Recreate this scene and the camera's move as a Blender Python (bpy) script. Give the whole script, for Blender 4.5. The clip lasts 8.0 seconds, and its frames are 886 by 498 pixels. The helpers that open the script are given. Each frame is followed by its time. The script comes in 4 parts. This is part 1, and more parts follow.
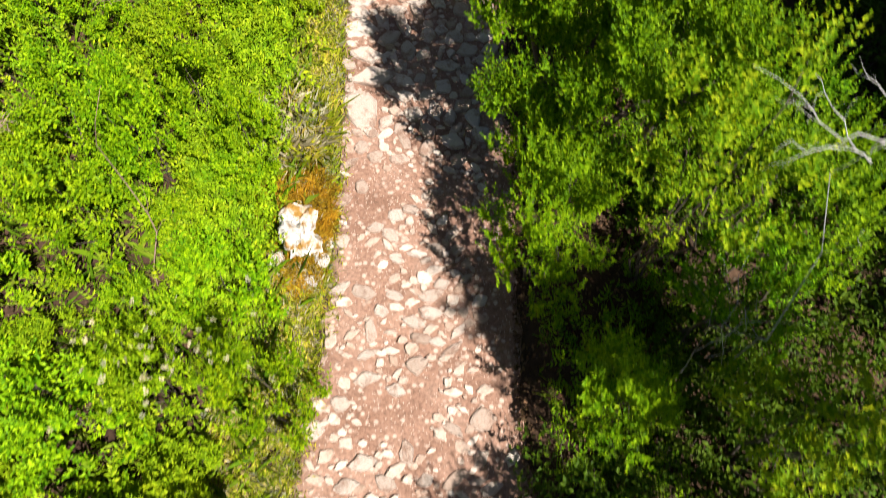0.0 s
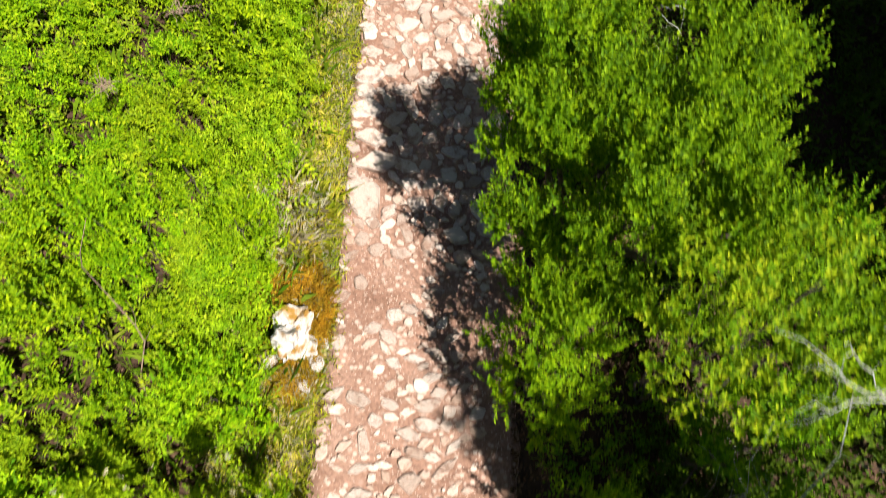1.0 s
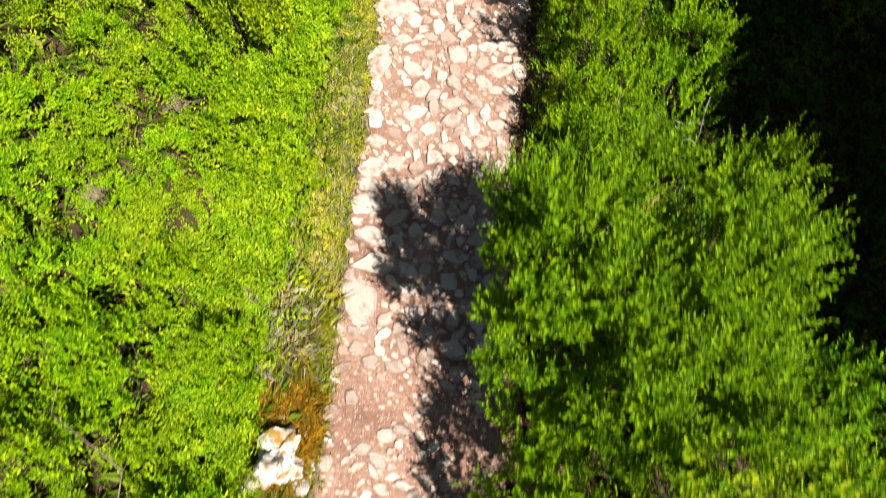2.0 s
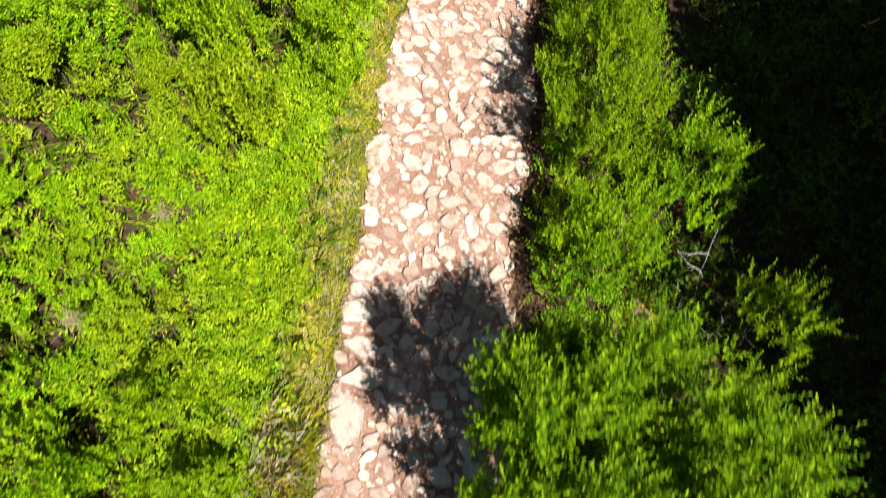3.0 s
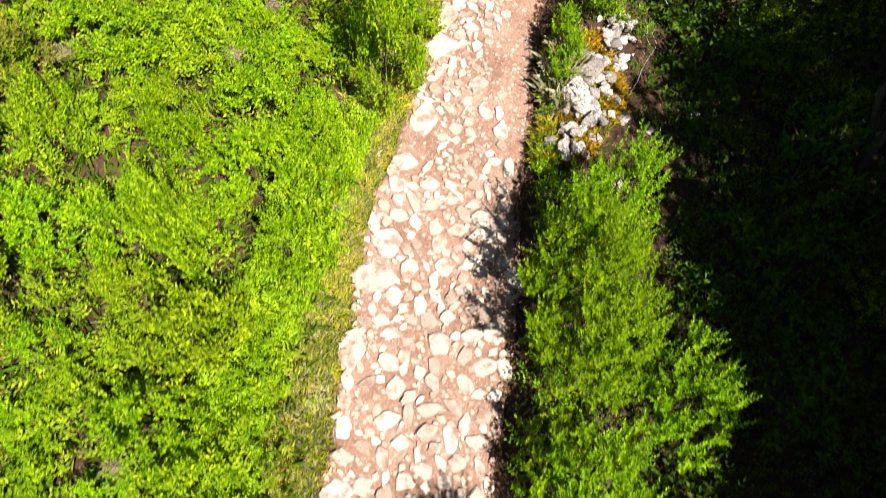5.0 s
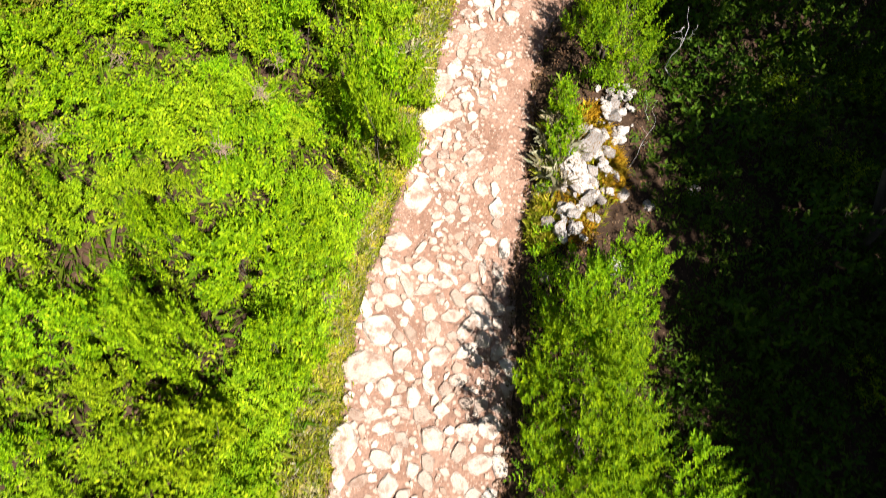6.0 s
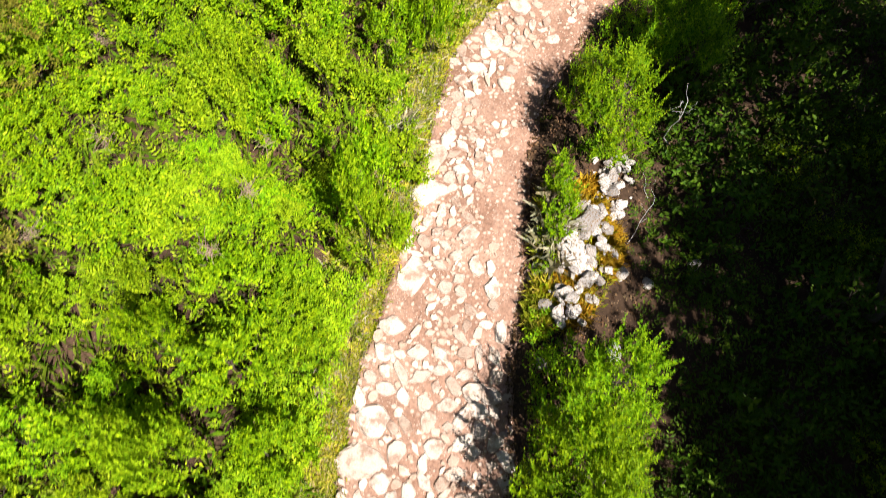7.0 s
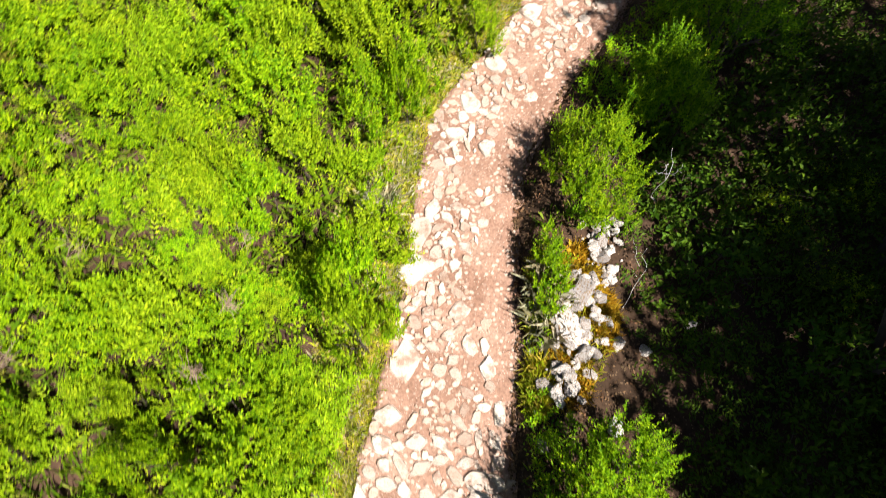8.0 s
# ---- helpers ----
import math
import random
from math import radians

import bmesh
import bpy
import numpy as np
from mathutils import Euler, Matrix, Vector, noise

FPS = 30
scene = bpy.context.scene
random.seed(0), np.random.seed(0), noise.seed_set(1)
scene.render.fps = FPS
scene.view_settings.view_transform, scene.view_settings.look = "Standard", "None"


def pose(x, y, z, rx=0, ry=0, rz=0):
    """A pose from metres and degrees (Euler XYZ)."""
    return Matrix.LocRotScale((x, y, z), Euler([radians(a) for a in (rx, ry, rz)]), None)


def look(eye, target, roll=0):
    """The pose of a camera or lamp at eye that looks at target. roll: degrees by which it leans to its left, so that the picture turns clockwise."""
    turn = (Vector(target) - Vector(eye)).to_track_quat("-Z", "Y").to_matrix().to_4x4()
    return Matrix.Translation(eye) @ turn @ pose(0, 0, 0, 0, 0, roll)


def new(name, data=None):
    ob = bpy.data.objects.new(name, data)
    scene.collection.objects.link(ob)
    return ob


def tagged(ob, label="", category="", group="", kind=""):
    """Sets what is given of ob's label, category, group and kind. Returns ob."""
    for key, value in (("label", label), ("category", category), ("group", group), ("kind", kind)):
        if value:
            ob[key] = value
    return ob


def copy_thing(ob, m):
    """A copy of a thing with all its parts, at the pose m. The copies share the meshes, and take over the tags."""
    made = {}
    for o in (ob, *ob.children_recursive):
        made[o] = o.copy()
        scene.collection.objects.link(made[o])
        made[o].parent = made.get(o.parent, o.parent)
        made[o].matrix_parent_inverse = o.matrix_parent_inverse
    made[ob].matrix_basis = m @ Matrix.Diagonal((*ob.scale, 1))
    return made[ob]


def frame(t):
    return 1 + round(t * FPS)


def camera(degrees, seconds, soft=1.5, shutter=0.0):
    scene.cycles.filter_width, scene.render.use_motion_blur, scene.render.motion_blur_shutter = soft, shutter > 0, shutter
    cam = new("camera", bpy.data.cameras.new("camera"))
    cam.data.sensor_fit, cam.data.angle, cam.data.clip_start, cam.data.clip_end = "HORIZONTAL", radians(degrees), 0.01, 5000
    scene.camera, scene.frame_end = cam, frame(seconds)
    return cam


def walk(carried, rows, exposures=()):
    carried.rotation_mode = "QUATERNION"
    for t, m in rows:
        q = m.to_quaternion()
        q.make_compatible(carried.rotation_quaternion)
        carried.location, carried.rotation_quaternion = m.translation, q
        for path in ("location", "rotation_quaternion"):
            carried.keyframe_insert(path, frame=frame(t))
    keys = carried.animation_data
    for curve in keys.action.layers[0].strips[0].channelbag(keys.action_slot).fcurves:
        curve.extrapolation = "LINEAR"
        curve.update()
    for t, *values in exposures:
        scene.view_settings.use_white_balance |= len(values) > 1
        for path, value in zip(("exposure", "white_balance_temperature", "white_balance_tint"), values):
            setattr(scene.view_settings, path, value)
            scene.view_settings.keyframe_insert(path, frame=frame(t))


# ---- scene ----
cam = camera(68.1, 8.0, soft=0.85, shutter=0.75)
METRES, EYE, TILT, LEAN, TURN = 8.0, 5.26, -65.9, 0.0, 0.0
ROWS = [
    (0.0, 0.0, 0.0, 0.0, -0.0, 0.0, 0.0),
    (0.5, 0.0019, 0.0124, 0.0542, 0.26, -0.03, -0.9),
    (1.0, 0.0051, 0.0249, 0.1125, 0.65, -0.06, -2.11),
    (1.5, 0.0067, 0.0386, 0.1762, 1.01, -0.21, -3.36),
    (2.0, 0.0076, 0.0525, 0.2427, 1.35, -0.4, -4.67),
    (3.5, 0.0058, 0.0955, 0.4522, 1.99, -1.4, -7.3),
    (4.0, 0.0051, 0.11, 0.5201, 2.02, -1.67, -7.32),
    (4.5, 0.0034, 0.1245, 0.5833, 1.99, -1.72, -7.34),
    (6.0, -0.0059, 0.1635, 0.7567, 2.06, -1.99, -7.27),
    (6.5, -0.0098, 0.1758, 0.8116, 2.07, -1.98, -7.22),
    (7.0, -0.0143, 0.1889, 0.8665, 1.97, -2.01, -6.8),
    (7.5, -0.0183, 0.2018, 0.9214, 1.62, -2.05, -5.4),
    (8.0, -0.0236, 0.2143, 0.9755, 0.88, -2.06, -2.86),
]
walk(cam, [(t, pose(0, 0, EYE, TILT, LEAN, TURN) @ pose(METRES * x, METRES * y, METRES * z, 90 + pitch, roll, yaw)) for t, x, y, z, yaw, pitch, roll in ROWS],
     exposures=[(0.0, 1.36), (2.0, 1.38), (4.5, 1.50), (8.0, 1.57)])

# ---- world, sun and exposure ----
SUN_EL, SUN_AZ = 57.0, 135.0
world = bpy.data.worlds.new("sky")
scene.world = world
world.use_nodes = True
wn = world.node_tree
sky = wn.nodes.new("ShaderNodeTexSky")
sky.sky_type, sky.sun_disc = "NISHITA", False
sky.sun_elevation, sky.sun_rotation = radians(SUN_EL), radians(SUN_AZ)
wn.links.new(sky.outputs["Color"], wn.nodes["Background"].inputs["Color"])
wn.nodes["Background"].inputs["Strength"].default_value = 0.027
sun = new("sun", bpy.data.lights.new("sun", "SUN"))
sun.data.energy, sun.data.angle, sun.data.color = 5.0, radians(0.53), (1.0, 0.95, 0.86)
sun.matrix_world = look((13.8, -13.8, 30.0), (0, 0, 0))


# ---- materials ----
def shader(name):
    m = bpy.data.materials.new(name)
    m.use_nodes = True
    t = m.node_tree
    return m, t, t.nodes["Principled BSDF"], t.nodes["Material Output"]


def node(t, kind, **inputs):
    n = t.nodes.new(kind)
    for k, v in inputs.items():
        n.inputs[k.replace("_", " ")].default_value = v
    return n


def noise_tex(t, scale, detail=4.0, rough=0.6):
    co = t.nodes.new("ShaderNodeTexCoord")
    n = node(t, "ShaderNodeTexNoise", Scale=scale, Detail=detail, Roughness=rough)
    t.links.new(co.outputs["Object"], n.inputs["Vector"])
    return n


def ramp(t, source, stops):
    r = t.nodes.new("ShaderNodeValToRGB")
    while len(r.color_ramp.elements) < len(stops):
        r.color_ramp.elements.new(0.5)
    for e, (at, col) in zip(r.color_ramp.elements, stops):
        e.position, e.color = at, (*col, 1)
    t.links.new(source, r.inputs["Fac"])
    return r


def mixed(t, a, b, fac, blend="MIX"):
    m = t.nodes.new("ShaderNodeMix")
    m.data_type, m.blend_type = "RGBA", blend
    for sock, v in ((m.inputs[6], a), (m.inputs[7], b)):
        if isinstance(v, tuple):
            sock.default_value = (*v, 1)
        else:
            t.links.new(v, sock)
    if isinstance(fac, float):
        m.inputs[0].default_value = fac
    else:
        t.links.new(fac, m.inputs[0])
    return m.outputs[2]


def relief(t, b, source, strength, distance):
    n = node(t, "ShaderNodeBump", Strength=strength, Distance=distance)
    t.links.new(source, n.inputs["Height"])
    t.links.new(n.outputs["Normal"], b.inputs["Normal"])


def leaf_material(name, dark, mid, light, through_light=0.42, rough=0.55):
    """Leaves: colour differs from leaf to leaf and from plant to plant; light comes through the blade."""
    m, t, b, out = shader(name)
    geo, info = t.nodes.new("ShaderNodeNewGeometry"), t.nodes.new("ShaderNodeObjectInfo")
    r = ramp(t, geo.outputs["Random Per Island"], [(0.0, dark), (0.5, mid), (1.0, light)])
    hue = node(t, "ShaderNodeHueSaturation")
    span = node(t, "ShaderNodeMapRange", To_Min=0.492, To_Max=0.508)
    span2 = node(t, "ShaderNodeMapRange", To_Min=0.9, To_Max=1.12)
    t.links.new(info.outputs["Random"], span.inputs["Value"])
    t.links.new(info.outputs["Random"], span2.inputs["Value"])
    t.links.new(span.outputs["Result"], hue.inputs["Hue"])
    t.links.new(span2.outputs["Result"], hue.inputs["Value"])
    n = noise_tex(t, 4.5, 3)
    patch = ramp(t, n.outputs["Fac"], [(0.35, (0.62, 0.72, 0.6)), (0.65, (1.25, 1.14, 1.0))])
    t.links.new(mixed(t, r.outputs["Color"], patch.outputs["Color"], 1.0, "MULTIPLY"), hue.inputs["Color"])
    t.links.new(hue.outputs["Color"], b.inputs["Base Color"])
    b.inputs["Roughness"].default_value = rough
    b.inputs["Specular IOR Level"].default_value = 0.10
    tr = t.nodes.new("ShaderNodeBsdfTranslucent")
    warm = mixed(t, hue.outputs["Color"], (1.25, 1.15, 0.5), 1.0, "MULTIPLY")
    t.links.new(warm, tr.inputs["Color"])
    mix = node(t, "ShaderNodeMixShader", Fac=through_light)
    t.links.new(b.outputs[0], mix.inputs[1])
    t.links.new(tr.outputs[0], mix.inputs[2])
    t.links.new(mix.outputs[0], out.inputs["Surface"])
    return m


def earth_material(name, a, b_, c, speck, scale=9.0, chips=0.0):
    m, t, b, out = shader(name)
    big, fine = noise_tex(t, scale * 0.18, 4), noise_tex(t, scale * 4.0, 6, 0.7)
    r = ramp(t, big.outputs["Fac"], [(0.3, a), (0.5, b_), (0.7, c)])
    f = ramp(t, fine.outputs["Fac"], [(0.35, (0.6, 0.6, 0.6)), (0.6, (1.1, 1.1, 1.1))])
    col = mixed(t, r.outputs["Color"], f.outputs["Color"], 1.0, "MULTIPLY")
    v = node(t, "ShaderNodeTexVoronoi", Scale=scale * 5.0)
    co = t.nodes.new("ShaderNodeTexCoord")
    t.links.new(co.outputs["Object"], v.inputs["Vector"])
    s = ramp(t, v.outputs["Distance"], [(0.18, (1, 1, 1)), (0.3, (0, 0, 0))])
    pick = ramp(t, v.outputs["Color"], [(0.55, (0, 0, 0)), (0.6, (1, 1, 1))])
    fac = mixed(t, s.outputs["Color"], pick.outputs["Color"], 1.0, "MULTIPLY")
    col = mixed(t, col, speck, fac)
    v2 = node(t, "ShaderNodeTexVoronoi", Scale=scale * 1.9)
    t.links.new(co.outputs["Object"], v2.inputs["Vector"])
    s2 = ramp(t, v2.outputs["Distance"], [(0.22, (chips, chips, chips)), (0.42, (0, 0, 0))])
    pick2 = ramp(t, v2.outputs["Color"], [(0.4, (0, 0, 0)), (0.6, (1, 1, 1))])
    fac2 = mixed(t, s2.outputs["Color"], pick2.outputs["Color"], 1.0, "MULTIPLY")
    t.links.new(mixed(t, col, speck, fac2), b.inputs["Base Color"])
    b.inputs["Roughness"].default_value = 0.95
    b.inputs["Specular IOR Level"].default_value = 0.15
    relief(t, b, fine.outputs["Fac"], 0.6, 0.012)
    return m


def stone_material(name, a, b_, stain, stain_from=0.58, dusty=False):
    m, t, b, out = shader(name)
    info = t.nodes.new("ShaderNodeObjectInfo")
    geo = t.nodes.new("ShaderNodeNewGeometry")
    add = t.nodes.new("ShaderNodeMath")
    add.operation = "ADD"
    t.links.new(info.outputs["Random"], add.inputs[0])
    t.links.new(geo.outputs["Random Per Island"], add.inputs[1])
    fr = t.nodes.new("ShaderNodeMath")
    fr.operation = "FRACT"
    t.links.new(add.outputs[0], fr.inputs[0])
    r = ramp(t, fr.outputs[0], [(0.0, a), (1.0, b_)])
    n, f = noise_tex(t, 7.0, 5), noise_tex(t, 45.0, 5, 0.7)
    st = ramp(t, n.outputs["Fac"], [(stain_from, (0, 0, 0)), (stain_from + 0.14, (1, 1, 1))])
    col = mixed(t, r.outputs["Color"], stain, st.outputs["Color"])
    if dusty:
        geo_at = t.nodes.new("ShaderNodeNewGeometry")
        drift = noise_tex(t, 5.5, 6, 0.72)
        t.links.new(geo_at.outputs["Position"], drift.inputs["Vector"])
        dust = ramp(t, drift.outputs["Fac"], [(0.50, (0, 0, 0)), (0.62, (0.8, 0.8, 0.8))])
        col = mixed(t, col, (0.24, 0.137, 0.096), dust.outputs["Color"])
    g = ramp(t, f.outputs["Fac"], [(0.32, (0.74, 0.72, 0.71)), (0.6, (1.06, 1.06, 1.05))])
    t.links.new(mixed(t, col, g.outputs["Color"], 1.0, "MULTIPLY"), b.inputs["Base Color"])
    b.inputs["Roughness"].default_value = 0.85
    b.inputs["Specular IOR Level"].default_value = 0.25
    relief(t, b, f.outputs["Fac"], 0.9, 0.012)
    return m


def bark_material(name, a, b_):
    m, t, b, out = shader(name)
    n = noise_tex(t, 24.0, 6, 0.7)
    r = ramp(t, n.outputs["Fac"], [(0.3, a), (0.65, b_)])
    t.links.new(r.outputs["Color"], b.inputs["Base Color"])
    b.inputs["Roughness"].default_value = 0.9
    relief(t, b, n.outputs["Fac"], 0.5, 0.006)
    return m


LEAF_MEADOW = leaf_material("leaf_bright_green", (0.072, 0.175, 0.002), (0.167, 0.30, 0.003), (0.295, 0.435, 0.006), 0.27)
LEAF_HERB = leaf_material("leaf_herb", (0.11, 0.20, 0.003), (0.20, 0.315, 0.005), (0.32, 0.43, 0.012), 0.27)
LEAF_OLIVE = leaf_material("leaf_olive_brown", (0.10, 0.10, 0.012), (0.17, 0.17, 0.018), (0.25, 0.22, 0.04), 0.3, 0.7)
LEAF_TREE = leaf_material("leaf_deep_green", (0.042, 0.115, 0.002), (0.112, 0.245, 0.003), (0.25, 0.415, 0.006), 0.36)
LEAF_BUSH = leaf_material("leaf_bush_green", (0.072, 0.165, 0.002), (0.145, 0.265, 0.003), (0.25, 0.37, 0.005), 0.34)
LEAF_YELLOW = leaf_material("leaf_yellow_green", (0.08, 0.17, 0.003), (0.17, 0.27, 0.005), (0.34, 0.40, 0.012), 0.40)
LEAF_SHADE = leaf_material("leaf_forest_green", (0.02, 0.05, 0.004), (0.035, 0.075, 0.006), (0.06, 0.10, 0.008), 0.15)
# undergrowth green lowered so that the wood's shade looks deeper
LEAF_UNDER_SHADED = leaf_material("leaf_undergrowth_shaded", (0.026, 0.06, 0.004), (0.048, 0.095, 0.005), (0.08, 0.13, 0.008), 0.2)
GRASS = leaf_material("grass_blade", (0.22, 0.30, 0.008), (0.36, 0.40, 0.025), (0.52, 0.44, 0.09), 0.4, 0.6)
GRASS_GREEN = leaf_material("grass_green", (0.08, 0.17, 0.006), (0.14, 0.24, 0.010), (0.24, 0.28, 0.04), 0.4, 0.6)
STRAW = leaf_material("dry_grass", (0.16, 0.14, 0.08), (0.27, 0.24, 0.16), (0.42, 0.39, 0.30), 0.15, 0.7)
RUST = leaf_material("rusty_moss", (0.22, 0.12, 0.008), (0.33, 0.195, 0.012), (0.41, 0.28, 0.025), 0.15, 0.8)
PETAL = leaf_material("pale_flower", (0.30, 0.28, 0.16), (0.40, 0.37, 0.26), (0.48, 0.45, 0.36), 0.3, 0.7)
DIRT = earth_material("path_earth", (0.168, 0.091, 0.063), (0.24, 0.138, 0.10), (0.305, 0.192, 0.146), (0.43, 0.335, 0.28), 9.0, 0.85)
SOIL = earth_material("soil", (0.026, 0.015, 0.009), (0.045, 0.026, 0.016), (0.075, 0.043, 0.027), (0.13, 0.085, 0.05), 6.0)
STONE = stone_material("path_stone", (0.35, 0.255, 0.205), (0.53, 0.45, 0.40), (0.30, 0.19, 0.14), 0.55, True)
PALE_STONE = stone_material("pale_path_stone", (0.45, 0.365, 0.315), (0.57, 0.50, 0.45), (0.36, 0.245, 0.185), 0.58, True)
CHIP = stone_material("stone_chips", (0.31, 0.215, 0.165), (0.52, 0.44, 0.385), (0.28, 0.175, 0.125), 0.56)
ROCK = stone_material("rubble_stone", (0.22, 0.20, 0.20), (0.60, 0.555, 0.54), (0.17, 0.10, 0.04), 0.50)
BARK = bark_material("bark_brown", (0.035, 0.026, 0.018), (0.085, 0.062, 0.042))
DEADWOOD = bark_material("dead_wood_grey", (0.20, 0.19, 0.18), (0.40, 0.385, 0.365))
TWIG = bark_material("twig_brown", (0.12, 0.075, 0.05), (0.24, 0.17, 0.12))


# ---- helpers for meshes ----
def mesh_of(name, verts, faces, material, smooth=False):
    me = bpy.data.meshes.new(name)
    me.from_pydata([tuple(v) for v in np.asarray(verts, dtype=float).tolist()], [], faces)
    me.materials.append(material)
    if smooth:
        me.polygons.foreach_set("use_smooth", [True] * len(me.polygons))
    me.update()
    return me


def part(name, mesh, parent=None, label=""):
    ob = new(name, mesh)
    ob.parent = parent
    return tagged(ob, label)


def unit(v):
    return v / np.maximum(np.linalg.norm(v, axis=-1, keepdims=True), 1e-9)


def tube(points, radii, sides=5):
    """A tapered limb along points."""
    P = np.asarray(points, float)
    T = unit(np.gradient(P, axis=0))
    ref = np.array([0.31, 0.57, 0.76])
    U = unit(np.cross(T, ref))
    V = np.cross(T, U)
    a = np.linspace(0, 2 * np.pi, sides, endpoint=False)
    ring = P[:, None] + np.asarray(radii, float)[:, None, None] * (np.cos(a)[None, :, None] * U[:, None] + np.sin(a)[None, :, None] * V[:, None])
    verts = ring.reshape(-1, 3)
    faces = []
    for i in range(len(P) - 1):
        for j in range(sides):
            k = (j + 1) % sides
            faces.append((i * sides + j, i * sides + k, (i + 1) * sides + k, (i + 1) * sides + j))
    faces.append(tuple(range((len(P) - 1) * sides, len(P) * sides)))
    return verts, faces


def joined(pieces):
    verts, faces, n = [], [], 0
    for v, f in pieces:
        verts.append(np.asarray(v))
        faces += [tuple(i + n for i in q) for q in f]
        n += len(v)
    return np.concatenate(verts), faces


def crooked(a, b, rng, n=6, bend=0.08):
    a, b = np.asarray(a, float), np.asarray(b, float)
    s = np.linspace(0, 1, n)[:, None]
    wob = np.cumsum(rng.normal(0, 1, (n, 3)), axis=0)
    wob -= wob[0] + s * (wob[-1] - wob[0])
    return a + (b - a) * s + wob * bend * np.linalg.norm(b - a) / np.sqrt(n)


def leaf_quads(base, way, normal, length, width):
    """Four-cornered blades, bent a little at the tip."""
    side = unit(np.cross(way, normal))
    L, W = length[:, None], width[:, None]
    mid = base + way * L * 0.45 + normal * L * 0.05
    v = np.stack([base, mid + side * W * 0.5, base + way * L - normal * L * 0.10, mid - side * W * 0.5], axis=1)
    return v.reshape(-1, 3), [(4 * i, 4 * i + 1, 4 * i + 2, 4 * i + 3) for i in range(len(base))]


def sprays(base, way, rng, length, leaflets, leaf, slim=0.42, droop=0.25):
    """Feathered sprays: leaflets in two rows along each stalk."""
    n = len(base)
    up = np.tile([0.12, -0.12, 1.0], (n, 1)) + rng.normal(0, 0.22, (n, 3))
    side = unit(np.cross(way, up))
    nor = unit(np.cross(side, way))
    L = length * rng.uniform(0.7, 1.25, n)
    B, W, N, LE = [], [], [], []
    for j in range(leaflets):
        s = (j // 2 + 0.6) / (leaflets / 2 + 0.3)
        sign = 1 if j % 2 else -1
        at = base + way * (L * s)[:, None] - np.array([0, 0, 1.0]) * (droop * L * s * s)[:, None]
        if j == leaflets - 1:
            d = way.copy()
        else:
            d = unit(side * sign * 0.85 + way * (0.35 + 0.5 * s) + rng.normal(0, 0.16, (n, 3)))
        B.append(at), W.append(d)
        N.append(unit(nor + rng.normal(0, 0.18, (n, 3))))
        LE.append(leaf * rng.uniform(0.75, 1.2, n) * (1.15 - 0.5 * abs(s - 0.4)))
    LE = np.concatenate(LE)
    return leaf_quads(np.concatenate(B), np.concatenate(W), np.concatenate(N), LE, LE * slim)


def plumes(base, way, rng, length, leaflets, leaf, slim=0.5):
    """Upright shoots: leaflets in a spiral round each stalk, the longest near its middle."""
    n = len(base)
    L = length * rng.uniform(0.65, 1.3, n)
    U = unit(np.cross(way, unit(rng.normal(0, 1, (n, 3)))))
    V = np.cross(way, U)
    turn = rng.uniform(0, 6.283, n)
    B, W, N, LE = [], [], [], []
    for j in range(leaflets):
        s = (j + 0.4) / leaflets
        a = (turn + 2.399963 * j)[:, None]
        out = np.cos(a) * U + np.sin(a) * V
        B.append(base + way * (L * s)[:, None])
        W.append(unit(out * (1.0 - 0.55 * s) + way * (0.25 + 0.6 * s) + rng.normal(0, 0.15, (n, 3))))
        N.append(unit(way * 0.9 - out * 0.3 + rng.normal(0, 0.25, (n, 3))))
        LE.append(leaf * rng.uniform(0.75, 1.2, n) * (1.15 - 0.6 * abs(s - 0.35)))
    LE = np.concatenate(LE)
    return leaf_quads(np.concatenate(B), np.concatenate(W), np.concatenate(N), LE, LE * slim)


def lobes_of(rng, n, rx, ry, h, low=0.45, size=0.36, uneven=0.72):
    """The clumps of a crown: uneven balls of foliage over a dome."""
    out = []
    for i in range(n):
        a, r = i * 2.399963 + rng.uniform(-0.4, 0.4), np.sqrt((i + 0.3) / n) * rng.uniform(0.75, 1.05)
        z = h * (1 - (1 - low) * r ** 1.8) * rng.uniform(uneven, 1.04)
        s = size * rng.uniform(0.7, 1.25)
        out.append((rx * r * np.cos(a), ry * r * np.sin(a), z - s * 0.8, s))
    return out


def crown_mesh(name, lobes, per_lobe, rng, material, length=0.22, leaflets=12, leaf=0.045, slim=0.5, lift=0.9, flat=0.85, spread=1.0):
    """Leaves over the clumps of a crown, as shoots that rise and spread from each clump."""
    B, W = [], []
    for x, y, z, s in lobes:
        n = int(per_lobe * (s / 0.36) ** 2)
        d = rng.normal(0, 1, (n, 3))
        d[:, 2] = np.abs(d[:, 2]) * 1.1 - 0.3
        d = unit(d)
        r = s * rng.uniform(0.45, 1.0, n)
        p = np.array([x, y, z]) + d * r[:, None] * np.array([1, 1, flat])
        w = unit(d * np.array([spread, spread, 0.55]) + np.array([0, 0, lift]) * rng.uniform(0.5, 1, (n, 1)) + np.array([0, 0.18, 0]) + rng.normal(0, 0.2, (n, 3)))
        B.append(p - w * length * 0.45)
        W.append(w)
    v, f = plumes(np.concatenate(B), np.concatenate(W), rng, length, leaflets, leaf, slim)
    v[:, 2] = np.maximum(v[:, 2], 0.02)
    return mesh_of(name, v, f, material)


